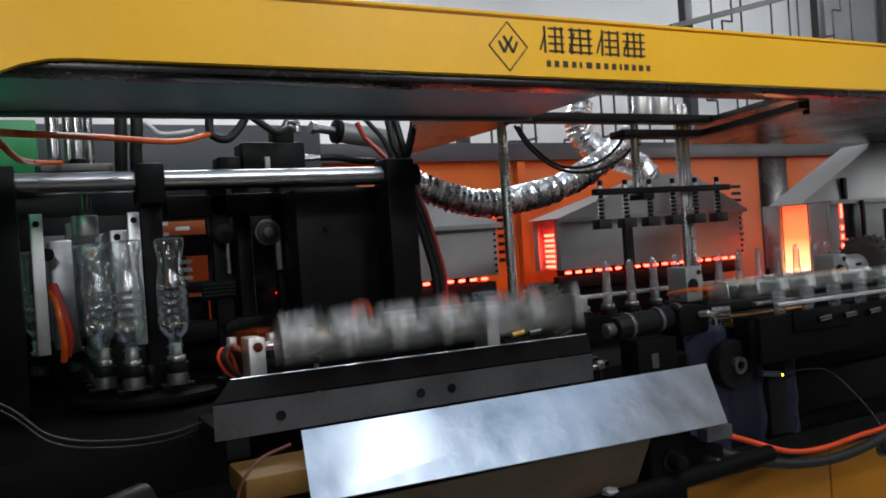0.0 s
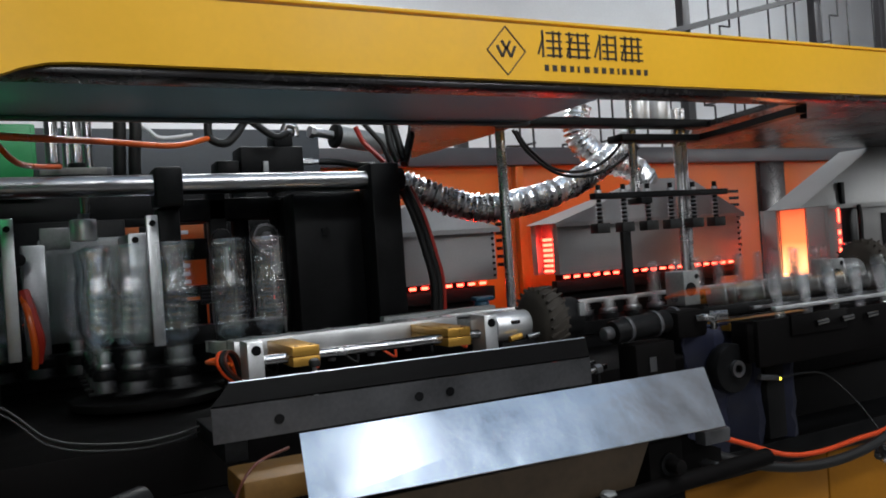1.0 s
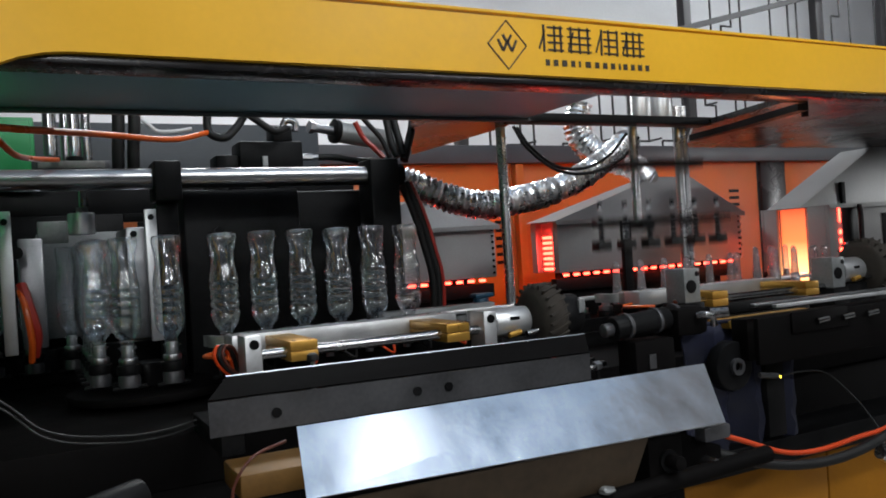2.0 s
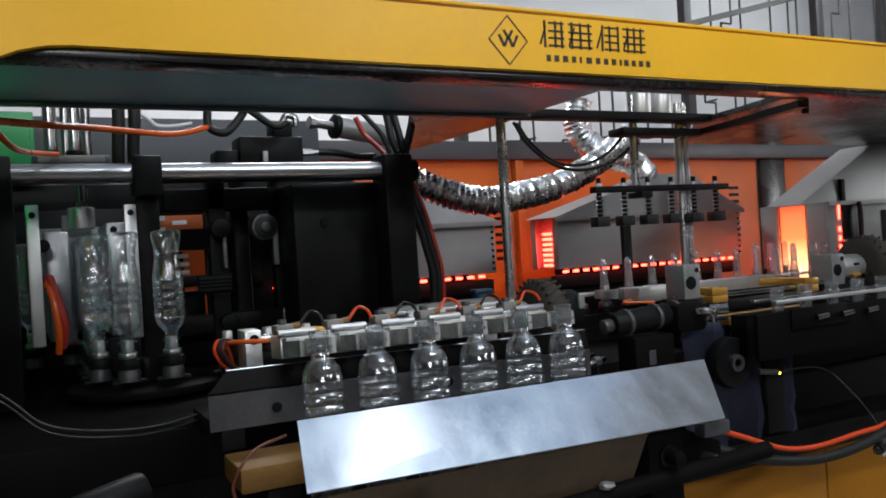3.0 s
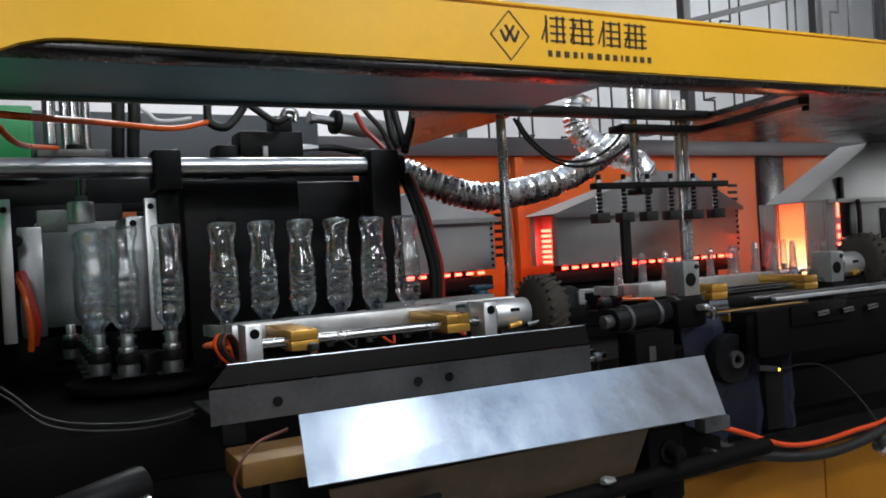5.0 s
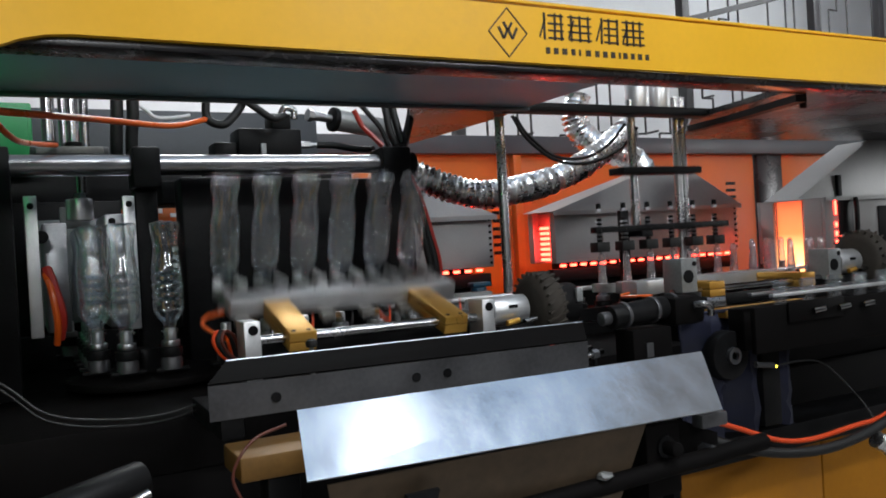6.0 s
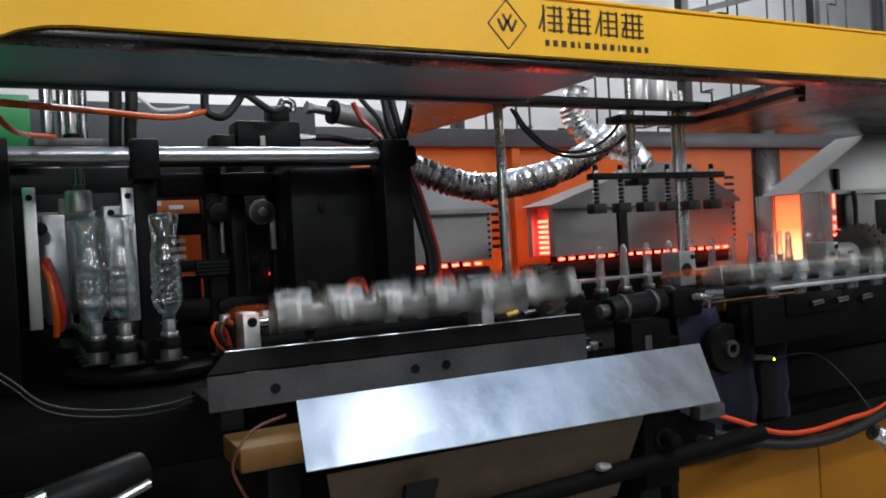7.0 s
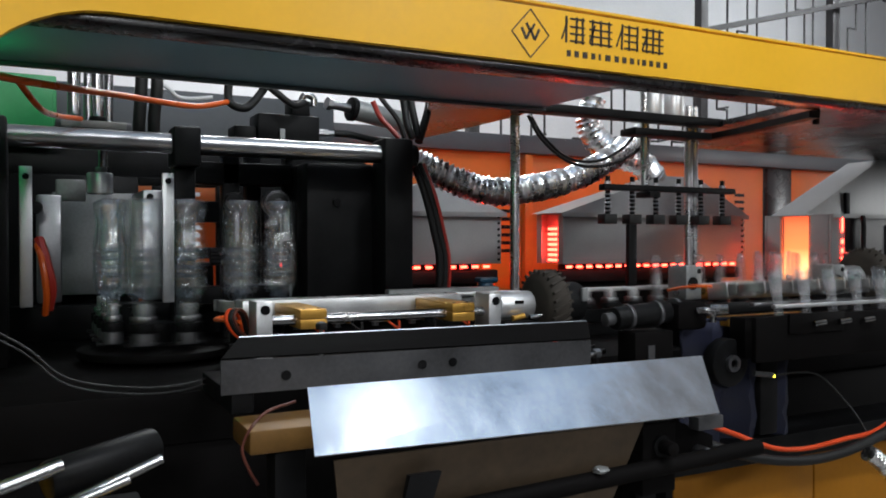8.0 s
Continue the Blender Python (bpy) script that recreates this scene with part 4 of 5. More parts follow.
# ---- swing arms ----
CLAWS = []           # each finger with its arm, side and pivot
def swing_arm(name, x0, yh, zh, reach, arms, lift, label):
    """An arm lying back on its hinge, with a bar of six grippers; it turns about its shaft."""
    a = thing(name, (x0, yh, zh), label, "swing arm", "swing arms")
    part("shaft", C((x0 - 0.015, yh, zh - 0.008), (x0 + arms[1] + 0.108, yh, zh - 0.008), 0.0085, 20), CHROME, a, "polished steel hinge shaft")
    for xa in (x0 + arms[0], x0 + arms[1]):
        pl = part("arm", B(xa, xa + 0.045, yh - 0.030, yh + reach - 0.150, zh - 0.021, zh - 0.0055, 0.0015), GOLD, a, "brass coloured arm plate")
        part("arm", B(xa, xa + 0.045, yh - 0.030, yh + reach - 0.150, zh - 0.0045, zh + 0.011, 0.0015), GOLD, a, "brass coloured arm plate")
        for xb in (xa + 0.009, xa + 0.034):
            part("bolt", C((xb, yh - 0.020, zh + 0.0111), (xb, yh - 0.020, zh + 0.0118), 0.0036, 12), BLACK, pl)
    bar = part("gripper_bar", B(x0 - 0.024, x0 + 0.412, yh + reach - 0.150, yh + reach - 0.098, zh - 0.016, zh + 0.016, 0.002), ALU, a, "milled aluminium gripper bar with bolt holes")
    for k in range(6):
        xc = x0 + k * P
        for dx in (-0.014, 0.014):
            part("bolt", C((xc + dx, yh + reach - 0.112, zh + 0.0161), (xc + dx, yh + reach - 0.112, zh + 0.0168), 0.0032, 10), BLACK, bar)
        g = B(xc - 0.022, xc + 0.022, yh + reach - 0.0975, yh + reach - 0.075, zh - 0.013, zh + 0.013, 0.002)
        part("gripper_body", g, WORN_ALU, bar, "small aluminium gripper block")
        for s in (-1, 1):
            claw = bmesh.new()
            line = [(0.0095, -0.076), (0.0150, -0.067), (0.0215, -0.055), (0.0235, -0.042), (0.0205, -0.030), (0.0175, -0.020), (0.0185, -0.011), (0.0225, -0.006)]
            w = (0.013, 0.016, 0.017, 0.016, 0.014, 0.012, 0.008, 0.003)
            rows = []
            for (u, v), t in zip(line, w):
                rows.append([claw.verts.new((xc + s * (u + t / 2), yh + reach + v, zh - 0.010)), claw.verts.new((xc + s * (u - t / 2), yh + reach + v, zh - 0.010)),
                             claw.verts.new((xc + s * (u - t / 2), yh + reach + v, zh + 0.010)), claw.verts.new((xc + s * (u + t / 2), yh + reach + v, zh + 0.010))])
            for p, q in zip(rows, rows[1:]):
                for i in range(4):
                    claw.faces.new((p[i], p[(i + 1) % 4], q[(i + 1) % 4], q[i]))
            claw.faces.new(rows[0])
            claw.faces.new(rows[-1])
            finger = part("claw", claw, WORN_ALU, bar, "curved aluminium gripper finger")
            CLAWS.append((finger, name, s, Vector((xc + s * 0.0095 - x0, reach - 0.075, 0))))
        if lift < 0.03:
            continue
        # actuator on the side that comes up when the arm lies in front
        part("actuator", B(xc - 0.017, xc + 0.010, yh + reach - 0.168, yh + reach - 0.140, zh - lift + 0.003, zh - 0.0165, 0.004), DULL, bar, "small grey air actuator")
        part("rod", C((xc - 0.03, yh + reach - 0.085, zh - 0.019), (xc + 0.022, yh + reach - 0.085, zh - 0.019), 0.0052, 10), STEEL, bar)
        part("valve_cap", C((xc - 0.004, yh + reach - 0.154, zh - lift - 0.004), (xc - 0.004, yh + reach - 0.154, zh - lift + 0.0028), 0.007, 12), DARK_SHEET, bar)
        part("coupling", C((xc + 0.0102, yh + reach - 0.154, zh - 0.026), (xc + 0.022, yh + reach - 0.152, zh - 0.028), 0.0048, 10), BRASS, bar, "brass hose coupling")
        part("tube", tube([(xc + 0.022, yh + reach - 0.150, zh - 0.030), (xc + 0.040, yh + reach - 0.160, zh - 0.045), (xc + 0.050, yh + reach - 0.145, zh - 0.040), (xc + 0.052, yh + reach - 0.135, zh - 0.028)], 0.0024, 6), HOSE_RED if k % 2 else RUBBER, bar)
    part("hose", tube([(x0 - 0.03, yh + reach - 0.13, zh - 0.010), (x0 - 0.06, yh + reach - 0.14, zh - 0.012), (x0 - 0.075, yh + reach - 0.17, zh - 0.012), (x0 - 0.070, yh + reach - 0.21, zh - 0.010), (x0 - 0.052, yh + 0.02, zh - 0.010)], 0.0032, 8), ORANGE_HOSE, a, "orange air hose")
    return a


TAKE_AT = (0.0, -0.275, SEAT - 0.009)
LOAD_AT = (0.898, -0.25, SEAT - 0.006)
take_arm = swing_arm("takeoff_arm", *TAKE_AT, 0.275, (0.033, 0.310), 0.034, "brass and aluminium arm that lifts bottles off the chain")
load_arm = swing_arm("loading_arm", *LOAD_AT, 0.25, (0.064, 0.354), 0.024, "brass and aluminium arm that loads preforms")


def arm_mounts():
    for x, y in ((-0.024, -0.275), (0.4, -0.275)):
        m = thing("bearing_block", (x, y, 1.0205), "milled aluminium bearing block with a black bolt", "bearing block", "bearing blocks")
        part("block", B(x - 0.013, x + 0.013, y - 0.026, y + 0.026, 1.06, 1.152, 0.002), ALU, m)
        part("bolt", C((x + 0.001, y - 0.0275, 1.138), (x + 0.001, y - 0.0255, 1.138), 0.0078, 16), BLACK, m)
        part("foot", B(x - 0.02, x + 0.03, y - 0.03, y + 0.04, 1.0205, 1.0595, 0.002), BLACK, m)
    for x, y, z in ((0.908, -0.25, 1.194), (1.372, -0.25, 1.19)):
        m = thing("bearing_block", (x, y, 1.0205), "grey aluminium bearing block with a round bore", "bearing block", "bearing blocks")
        part("block", B(x - 0.022, x + 0.022, y - 0.028, y + 0.028, z - 0.072, z, 0.002), SHEET, m)
        part("bore", C((x - 0.004, y - 0.0295, z - 0.038), (x - 0.004, y - 0.0275, z - 0.038), 0.014, 20), BLACK, m)
        part("bolt", C((x + 0.014, y - 0.0295, z - 0.012), (x + 0.014, y - 0.0275, z - 0.012), 0.0055, 12), BLACK, m)
        part("foot", B(x - 0.024, x + 0.03, y - 0.03, y + 0.04, 1.0205, z - 0.0725, 0.002), BLACK, m)
    for x, y, z, s in ((0.415, -0.275, 1.127, 1.0), (1.398, -0.25, 1.155, 1.15)):
        d = thing("rotary_drive", (x, y, 1.0205), "silver rotary cylinder with black ribbed bellows wheel", "drive", "arm drives")
        part("cylinder", C((x, y, z), (x + 0.075, y, z), 0.026 * s, 28, bevel=0.003), ALU, d)
        part("label_plate", B(x + 0.028, x + 0.046, y - 0.0275 * s, y - 0.0255 * s, z + 0.004, z + 0.010, 0), BLACK, d)
        rib = bmesh.new()
        for k in range(24):
            a = 2 * math.pi * k / 24
            m = Matrix.Translation((x + 0.112, y, z)) @ Matrix.Rotation(a, 4, "X") @ Matrix.Translation((0, 0, 0.0615 * s)) @ Matrix.Rotation(radians(24), 4, "Z")
            r = bmesh.ops.create_cube(rib, size=1, matrix=m @ Matrix.Diagonal((0.044, 0.0045, 0.0075, 1)))
        part("tread", rib, TYRE, d, "ribbed black rubber")
        part("wheel", lathe([(0.018, -0.027), (0.044 * s, -0.027), (0.053 * s, -0.024), (0.060 * s, -0.016), (0.0635 * s, -0.007), (0.064 * s, 0.0), (0.0635 * s, 0.007), (0.060 * s, 0.016), (0.053 * s, 0.024), (0.044 * s, 0.027), (0.018, 0.027)], 36, m=Matrix.Translation((x + 0.112, y, z)) @ Matrix.Rotation(radians(90), 4, "Y")), TYRE, d)
        part("hub", C((x + 0.135, y, z), (x + 0.185, y, z), 0.040 * s, 28, bevel=0.004), BLACK, d)
        part("clip", B(x + 0.168, x + 0.182, y - 0.044, y - 0.036, z + 0.005, z + 0.03, 0.002), SHEET, d)
        part("mount", B(x + 0.01, x + 0.18, y - 0.02, y + 0.02, 1.0205, z - 0.028 * s, 0.002), BLACK, d)
        for k, dy in enumerate((-0.03, -0.034)):
            part("fitting", C((x + 0.02 + 0.035 * k, y + dy, z - 0.022), (x + 0.045 + 0.035 * k, y + dy, z - 0.018), 0.0055, 10), GOLD if k == 0 else CHROME, d, "small hose fitting")
    v = thing("ball_valve", (0.52, 0.06, 1.0205), "small blue plastic valve beside the chain", "valve")
    part("body", C((0.612, 0.10, 1.10), (0.612, 0.10, 1.148), 0.019, 16, bevel=0.003), TEAL, v)
    part("knob", B(0.590, 0.640, 0.085, 0.115, 1.1485, 1.159, 0.003), TEAL, v)
    part("foot", C((0.605, 0.10, 1.0205), (0.605, 0.10, 1.0995), 0.014, 12), BLACK, v)


arm_mounts()


# ---- press bar over the preforms ----
PRESSED = []         # parts of the press that go down, each with its stroke


def press_unit():
    u = thing("press_bar", (1.09, 0, 1.02), "black press bar with six spring plungers on chrome posts", "press")
    press = part("bar", B(0.88, 1.318, -0.012, 0.012, 1.370, 1.385, 0.002), BLACK, u)
    for k in range(6):
        x = 0.897 + P * k
        pl = part("plunger", C((x, -0.002, 1.312), (x, -0.002, 1.369), 0.0062, 12), BLACK, u)
        PRESSED.append((pl, 0.080))
        part("foot", B(x - 0.019, x + 0.019, -0.016, 0.014, 1.288, 1.312, 0.002), RUBBER, pl, "black rubber press foot")
        part("bolt", C((x, -0.002, 1.3855), (x, -0.002, 1.405), 0.006, 8), BLACK, pl)
        part("nut", C((x, -0.002, 1.3852), (x, -0.002, 1.392), 0.0085, 6), STEEL, pl)
        sp = bmesh.new()
        for j in range(5):
            z = 1.318 + 0.010 * j
            lathe([(0.0075, 0), (0.0105, 0.002), (0.0075, 0.004)], 12, bm=sp, m=Matrix.Translation((x, -0.002, z)), closed=False)
        part("spring", sp, STEEL, pl, "coiled steel spring")
    for x, zb in ((1.040, 1.3855), (1.190, 1.06), (1.212, 1.06)):
        post = part("post", C((x, 0.03, zb), (x, 0.03, 1.60 if x > 1.1 else 1.70), 0.008 if x > 1.2 else 0.011, 20), POLISHED, u, "polished chrome post")
        if x < 1.1:
            PRESSED.append((post, 0.118))
    part("post_foot", B(1.17, 1.23, 0.01, 0.05, 1.0205, 1.06, 0.002), BLACK, u)
    plate = part("cross_plate", B(0.985, 1.245, 0.0, 0.06, 1.512, 1.530, 0.003), BLACK, u)
    part("cylinder", C((1.065, 0.03, 1.566), (1.065, 0.03, 1.64), 0.030, 24, bevel=0.003), ALU, u)
    part("cylinder", C((1.135, 0.03, 1.566), (1.135, 0.03, 1.64), 0.030, 24, bevel=0.003), ALU, u)
    part("strut", B(0.996, 1.022, 0.036, 0.05, 1.0205, 1.312, 0.002), BLACK, u)
    hold = part("bracket", B(1.02, 1.055, -0.014, 0.04, 1.355, 1.37, 0.002), BLACK, u)
    PRESSED.extend(((press, 0.118), (plate, 0.118), (hold, 0.118)))
    single("support_post", C((0.676, 0.07, 1.0205), (0.676, 0.07, 1.545), 0.0115, 24), POLISHED, "polished chrome support post under the roof", "post")


press_unit()


# ---- feed rail ----
def feed_rail():
    f = thing("feed_rail", (1.2, -0.5, 1.02), "bright steel feed rail for preforms", "rail")
    part("rail", B(0.86, 2.12, -0.530, -0.519, 1.123, 1.130, 0.0015), ALU, f)
    part("rail", B(0.86, 2.12, -0.481, -0.470, 1.123, 1.130, 0.0015), STEEL, f)
    part("front_plate", B(0.87, 1.02, -0.553, -0.5485, 1.078, 1.115, 0.002), SHADED_BLACK, f, "smoked plate with bright clamps")
    part("bed", B(0.86, 1.75, -0.46, -0.42, 1.0205, 1.10, 0.003), SHADED_BLACK, f)
    part("slab", B(0.79, 2.12, -0.548, -0.5365, 1.03, 1.112, 0.003), SHADED_BLACK, f)
    part("gold_strip", B(0.88, 1.15, -0.40, -0.34, 1.076, 1.092, 0.003), GOLD, f, "brass coloured strip")
    for k in range(3):
        x = 0.93 + 0.07 * k
        part("clamp_bolt", C((x, -0.556, 1.095), (x + 0.03, -0.556, 1.097), 0.0055, 12), CHROME, f, "bright clamp bolt")
    part("leg", B(0.95, 1.0, -0.418, -0.38, 0.855, 1.0195, 0.003), BLACK, f)
    part("leg", B(1.55, 1.6, -0.418, -0.38, 0.855, 1.0195, 0.003), BLACK, f)


feed_rail()


# ---- front chute, shield, drive ----
def front_sheets():
    p = thing("chute_plate", (0.2, -0.70, 0.9), "brushed stainless chute plate leaning forward, smeared and shiny", "chute plate")
    part("plate", quad_plate([(-0.086, -0.742, 1.020), (0.498, -0.742, 1.008), (0.540, -0.667, 1.075), (-0.070, -0.667, 1.079)], 0.002), PLATE, p)
    part("bracket", B(0.468, 0.515, -0.735, -0.715, 0.985, 1.004, 0.002), DARK_SHEET, p)
    part("lower_sheet", quad_plate([(-0.04, -0.70, 0.90), (0.345, -0.70, 0.90), (0.375, -0.728, 1.008), (-0.06, -0.728, 1.010)], 0.002), BROWN_SHEET, p, "stained lower sheet with a brown reflection in its colour")
    part("bracket", quad_plate([(0.005, -0.735, 0.90), (0.035, -0.735, 0.90), (0.065, -0.735, 0.985), (0.025, -0.735, 0.985)], 0.008), BLACK, p)
    part("leg", B(-0.02, 0.02, -0.66, -0.63, 0.0, 0.98, 0.003), BLACK, p)
    part("leg", B(0.42, 0.46, -0.66, -0.63, 0.0, 0.98, 0.003), BLACK, p)
    part("cross_tube", C((-0.05, -0.72, 0.925), (0.60, -0.72, 0.945), 0.012, 16), SHADED_BLACK, p)
    s = thing("shield_sheet", (0.2, -0.48, 0.95), "dark bent steel shield in front of the arm shaft", "shield")
    # flange painted black for the dark surroundings it mirrors; the face stays grey
    part("top_flange", quad_plate([(-0.134, -0.502, 1.094), (0.460, -0.502, 1.087), (0.481, -0.466, 1.111), (-0.102, -0.466, 1.116)], 0.002), SHADED_BLACK, s)
    part("edge", quad_plate([(-0.102, -0.4655, 1.1165), (0.481, -0.4655, 1.1115), (0.481, -0.464, 1.1135), (-0.102, -0.464, 1.1185)], 0.0005), STEEL, s, "bright sheared edge")
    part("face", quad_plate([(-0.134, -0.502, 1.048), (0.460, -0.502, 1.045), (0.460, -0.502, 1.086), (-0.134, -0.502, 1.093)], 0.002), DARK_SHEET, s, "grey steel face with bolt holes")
    for x in (-0.048, 0.155, 0.205):
        part("hole", C((x, -0.5055, 1.068), (x, -0.5035, 1.068), 0.0068, 16), BLACK, s)
    part("stay", B(-0.12, -0.09, -0.499, -0.30, 1.0205, 1.048, 0.002), BLACK, s)
    part("stay", B(0.42, 0.45, -0.499, -0.30, 1.0205, 1.044, 0.002), BLACK, s)
    g = thing("brass_box", (-0.05, -0.60, 0.95), "small brass coloured box under the chute", "box")
    part("box", B(-0.125, 0.02, -0.62, -0.53, 0.996, 1.025, 0.003), BRASS, g)
    part("post", B(-0.09, -0.05, -0.60, -0.56, 0.0, 0.9955, 0.003), BLACK, g)
    single("air_line", tube([(-0.07, -0.62, 1.056), (-0.115, -0.64, 1.048), (-0.138, -0.64, 1.015), (-0.130, -0.64, 0.985), (-0.118, -0.63, 0.965)], 0.0018, 8), MAROON, "thin reddish air line curling over the brass box", "hose")
    w = thing("belt_wheel", (0.84, -0.45, 1.0), "dark belt wheel with a steel bush", "wheel")
    part("wheel", C((0.845, -0.44, 1.012), (0.845, -0.41, 1.012), 0.047, 32, bevel=0.005), BLACK, w)
    part("bush", lathe([(0.009, 0), (0.016, 0), (0.016, 0.008), (0.009, 0.008)], 20, m=Matrix.Translation((0.845, -0.441, 1.012)) @ Matrix.Rotation(radians(90), 4, "X"), closed=False), STEEL, w)
    part("axle", C((0.845, -0.441, 1.012), (0.845, -0.32, 1.012), 0.0085, 14), BLACK, w)
    c = thing("drive_cylinder", (0.65, -0.42, 1.1), "black drive cylinder with polished rod", "cylinder")
    part("barrel", C((0.575, -0.42, 1.108), (0.70, -0.42, 1.116), 0.021, 24, bevel=0.003), BLACK, c)
    part("end", C((0.555, -0.42, 1.107), (0.574, -0.42, 1.108), 0.012, 16, bevel=0.002), DARK_SHEET, c)
    part("head", B(0.701, 0.775, -0.45, -0.385, 1.082, 1.134, 0.010), SHADED_BLACK, c)
    for xk in (0.602, 0.668, 0.715):
        part("clamp_ring", C((xk, -0.42, 1.108 + (xk - 0.575) * 0.064), (xk + 0.008, -0.42, 1.1085 + (xk - 0.575) * 0.064), 0.024, 24, bevel=0.002), DARK_SHEET, c, "dull clamp ring")
    part("elbow", tube([(0.742, -0.455, 1.118), (0.752, -0.468, 1.120), (0.765, -0.470, 1.112), (0.768, -0.468, 1.098)], 0.006, 10), CHROME, c, "polished hose elbow")
    part("cap", C((0.78, -0.4505, 1.118), (0.80, -0.475, 1.120), 0.010, 12), CHROME, c)
    part("tag", B(0.628, 0.643, -0.4525, -0.4505, 1.035, 1.060, 0), DARK_SHEET, c, "small dull paper tag")
    part("bracket", B(0.60, 0.69, -0.45, -0.40, 0.97, 1.085, 0.004), SHADED_BLACK, c)
    cl = bmesh.new()
    r = random.Random(2)
    grid = [[cl.verts.new((0.76 + 0.30 * i / 15, -0.405 + 0.02 * math.sin(i * 1.3) + 0.012 * r.random(), 1.09 - 0.26 * j / 12)) for i in range(16)] for j in range(13)]
    for j in range(12):
        for i in range(15):
            cl.faces.new((grid[j][i], grid[j][i + 1], grid[j + 1][i + 1], grid[j + 1][i]))
    cv = thing("blue_cover", (0.9, -0.40, 0.83), "dark blue fabric cover hanging in folds", "cover")
    solid = part("cloth", cl, BLUE, cv)
    part("hem", tube([(0.76, -0.40, 0.832), (0.86, -0.392, 0.830), (0.96, -0.40, 0.832), (1.06, -0.395, 0.830)], 0.005, 8), BLUE, cv, "rolled blue hem")
    part("top_cord", tube([(0.76, -0.40, 1.088), (0.86, -0.392, 1.092), (0.96, -0.40, 1.088), (1.06, -0.395, 1.092)], 0.004, 8), BLUE, cv, "gathered blue top edge")
    mod = solid.modifiers.new("thick", "SOLIDIFY")
    mod.thickness = 0.003
    s2 = thing("sensor", (0.94, -0.47, 0.98), "small sensor with yellow indicator and grey cable", "sensor")
    part("body", C((0.895, -0.45, 0.990), (0.938, -0.456, 0.984), 0.0055, 12), DARK_SHEET, s2)
    part("indicator", C((0.938, -0.457, 0.982), (0.943, -0.458, 0.982), 0.0027, 10), LED_YELLOW, s2, "small yellow light")
    part("cable", tube([(0.943, -0.458, 0.983), (0.98, -0.48, 0.990), (1.02, -0.50, 0.983), (1.03, -0.55, 0.94), (1.015, -0.60, 0.90), (1.00, -0.62, 0.88)], 0.0018, 8), RUBBER, s2)
    single("air_line", tube([(0.59, -0.60, 0.962), (0.66, -0.62, 0.935), (0.74, -0.63, 0.905), (0.82, -0.63, 0.895), (0.92, -0.63, 0.900), (1.00, -0.63, 0.905), (1.10, -0.62, 0.93)], 0.0044, 10), HOSE_RED, "orange hose lying over the yellow panels", "hose")
    single("hose", tube([(0.58, -0.60, 0.935), (0.66, -0.63, 0.905), (0.75, -0.64, 0.885), (0.84, -0.645, 0.880), (0.94, -0.645, 0.890), (1.05, -0.64, 0.915), (1.15, -0.62, 0.945)], 0.0085, 10), RUBBER, "black hose lying over the yellow panels", "hose", "lower hoses")
    n = thing("foil_nozzle", (0.98, -0.66, 0.86), "silver foil wrapped hose end", "hose")
    part("wrap", tube([(0.945, -0.655, 0.878), (0.965, -0.66, 0.865), (0.985, -0.665, 0.845), (1.03, -0.67, 0.80), (1.05, -0.66, 0.72)], 0.015, 12, radius=lambda i, m: 0.014 * (1 + 0.1 * math.cos(i * 2.1))), FOIL, n)
    for k, (r0, z) in enumerate(((0.0014, 0.0), (0.0011, -0.008))):
        single("hose", tube([(-0.50, -0.45, 1.20 + z), (-0.37, -0.48, 1.130 + z), (-0.315, -0.5, 1.085 + z), (-0.24, -0.47, 1.062 + z), (-0.17, -0.40, 1.048 + z), (-0.10, -0.30, 1.04 + z)], r0, 8), RUBBER, "thin black cable sagging to the chain turn", "cable", "cables")
    m = thing("stretch_motor", (-0.33, -0.66, 0.9), "greasy chrome rods on a black motor", "motor")
    part("rod", C((-0.50, -0.72, 0.985), (-0.325, -0.66, 1.022), 0.007, 14), CHROME, m)
    part("rod", C((-0.44, -0.73, 0.962), (-0.262, -0.66, 0.998), 0.005, 14), CHROME, m)
    part("rod", C((-0.42, -0.70, 0.955), (-0.225, -0.63, 1.008), 0.006, 14), CHROME, m)
    part("body", C((-0.34, -0.60, 0.99), (-0.22, -0.55, 1.005), 0.022, 24, bevel=0.006), BLACK, m)
    part("stand", B(-0.36, -0.24, -0.66, -0.55, 0.0, 0.953, 0.004), BLACK, m)
    part("strip", B(-0.30, -0.22, -0.685, -0.672, 0.935, 0.950, 0.002), YELLOW, m)
    # green source assumed out of view; it tints the roof underside
    wk = thing("green_lamp", (-0.49, -0.24, 1.0205), "green glowing lamp assumed out of view", "lamp")
    part("lens", C((-0.49, -0.24, 1.45), (-0.49, -0.24, 1.518), 0.045, 20, bevel=0.004), LED_GREEN, wk)
    # cup added around the glow so that only the roof gets it
    part("glow_cup", lathe([(0.046, 1.43), (0.060, 1.43), (0.060, 1.508), (0.055, 1.508), (0.055, 1.449), (0.046, 1.449)], 24, m=Matrix.Translation((-0.49, -0.24, 0))), BLACK, wk)
    part("arm", B(-0.51, -0.47, -0.25, -0.23, 1.0205, 1.4295, 0.002), BLACK, wk)


front_sheets()


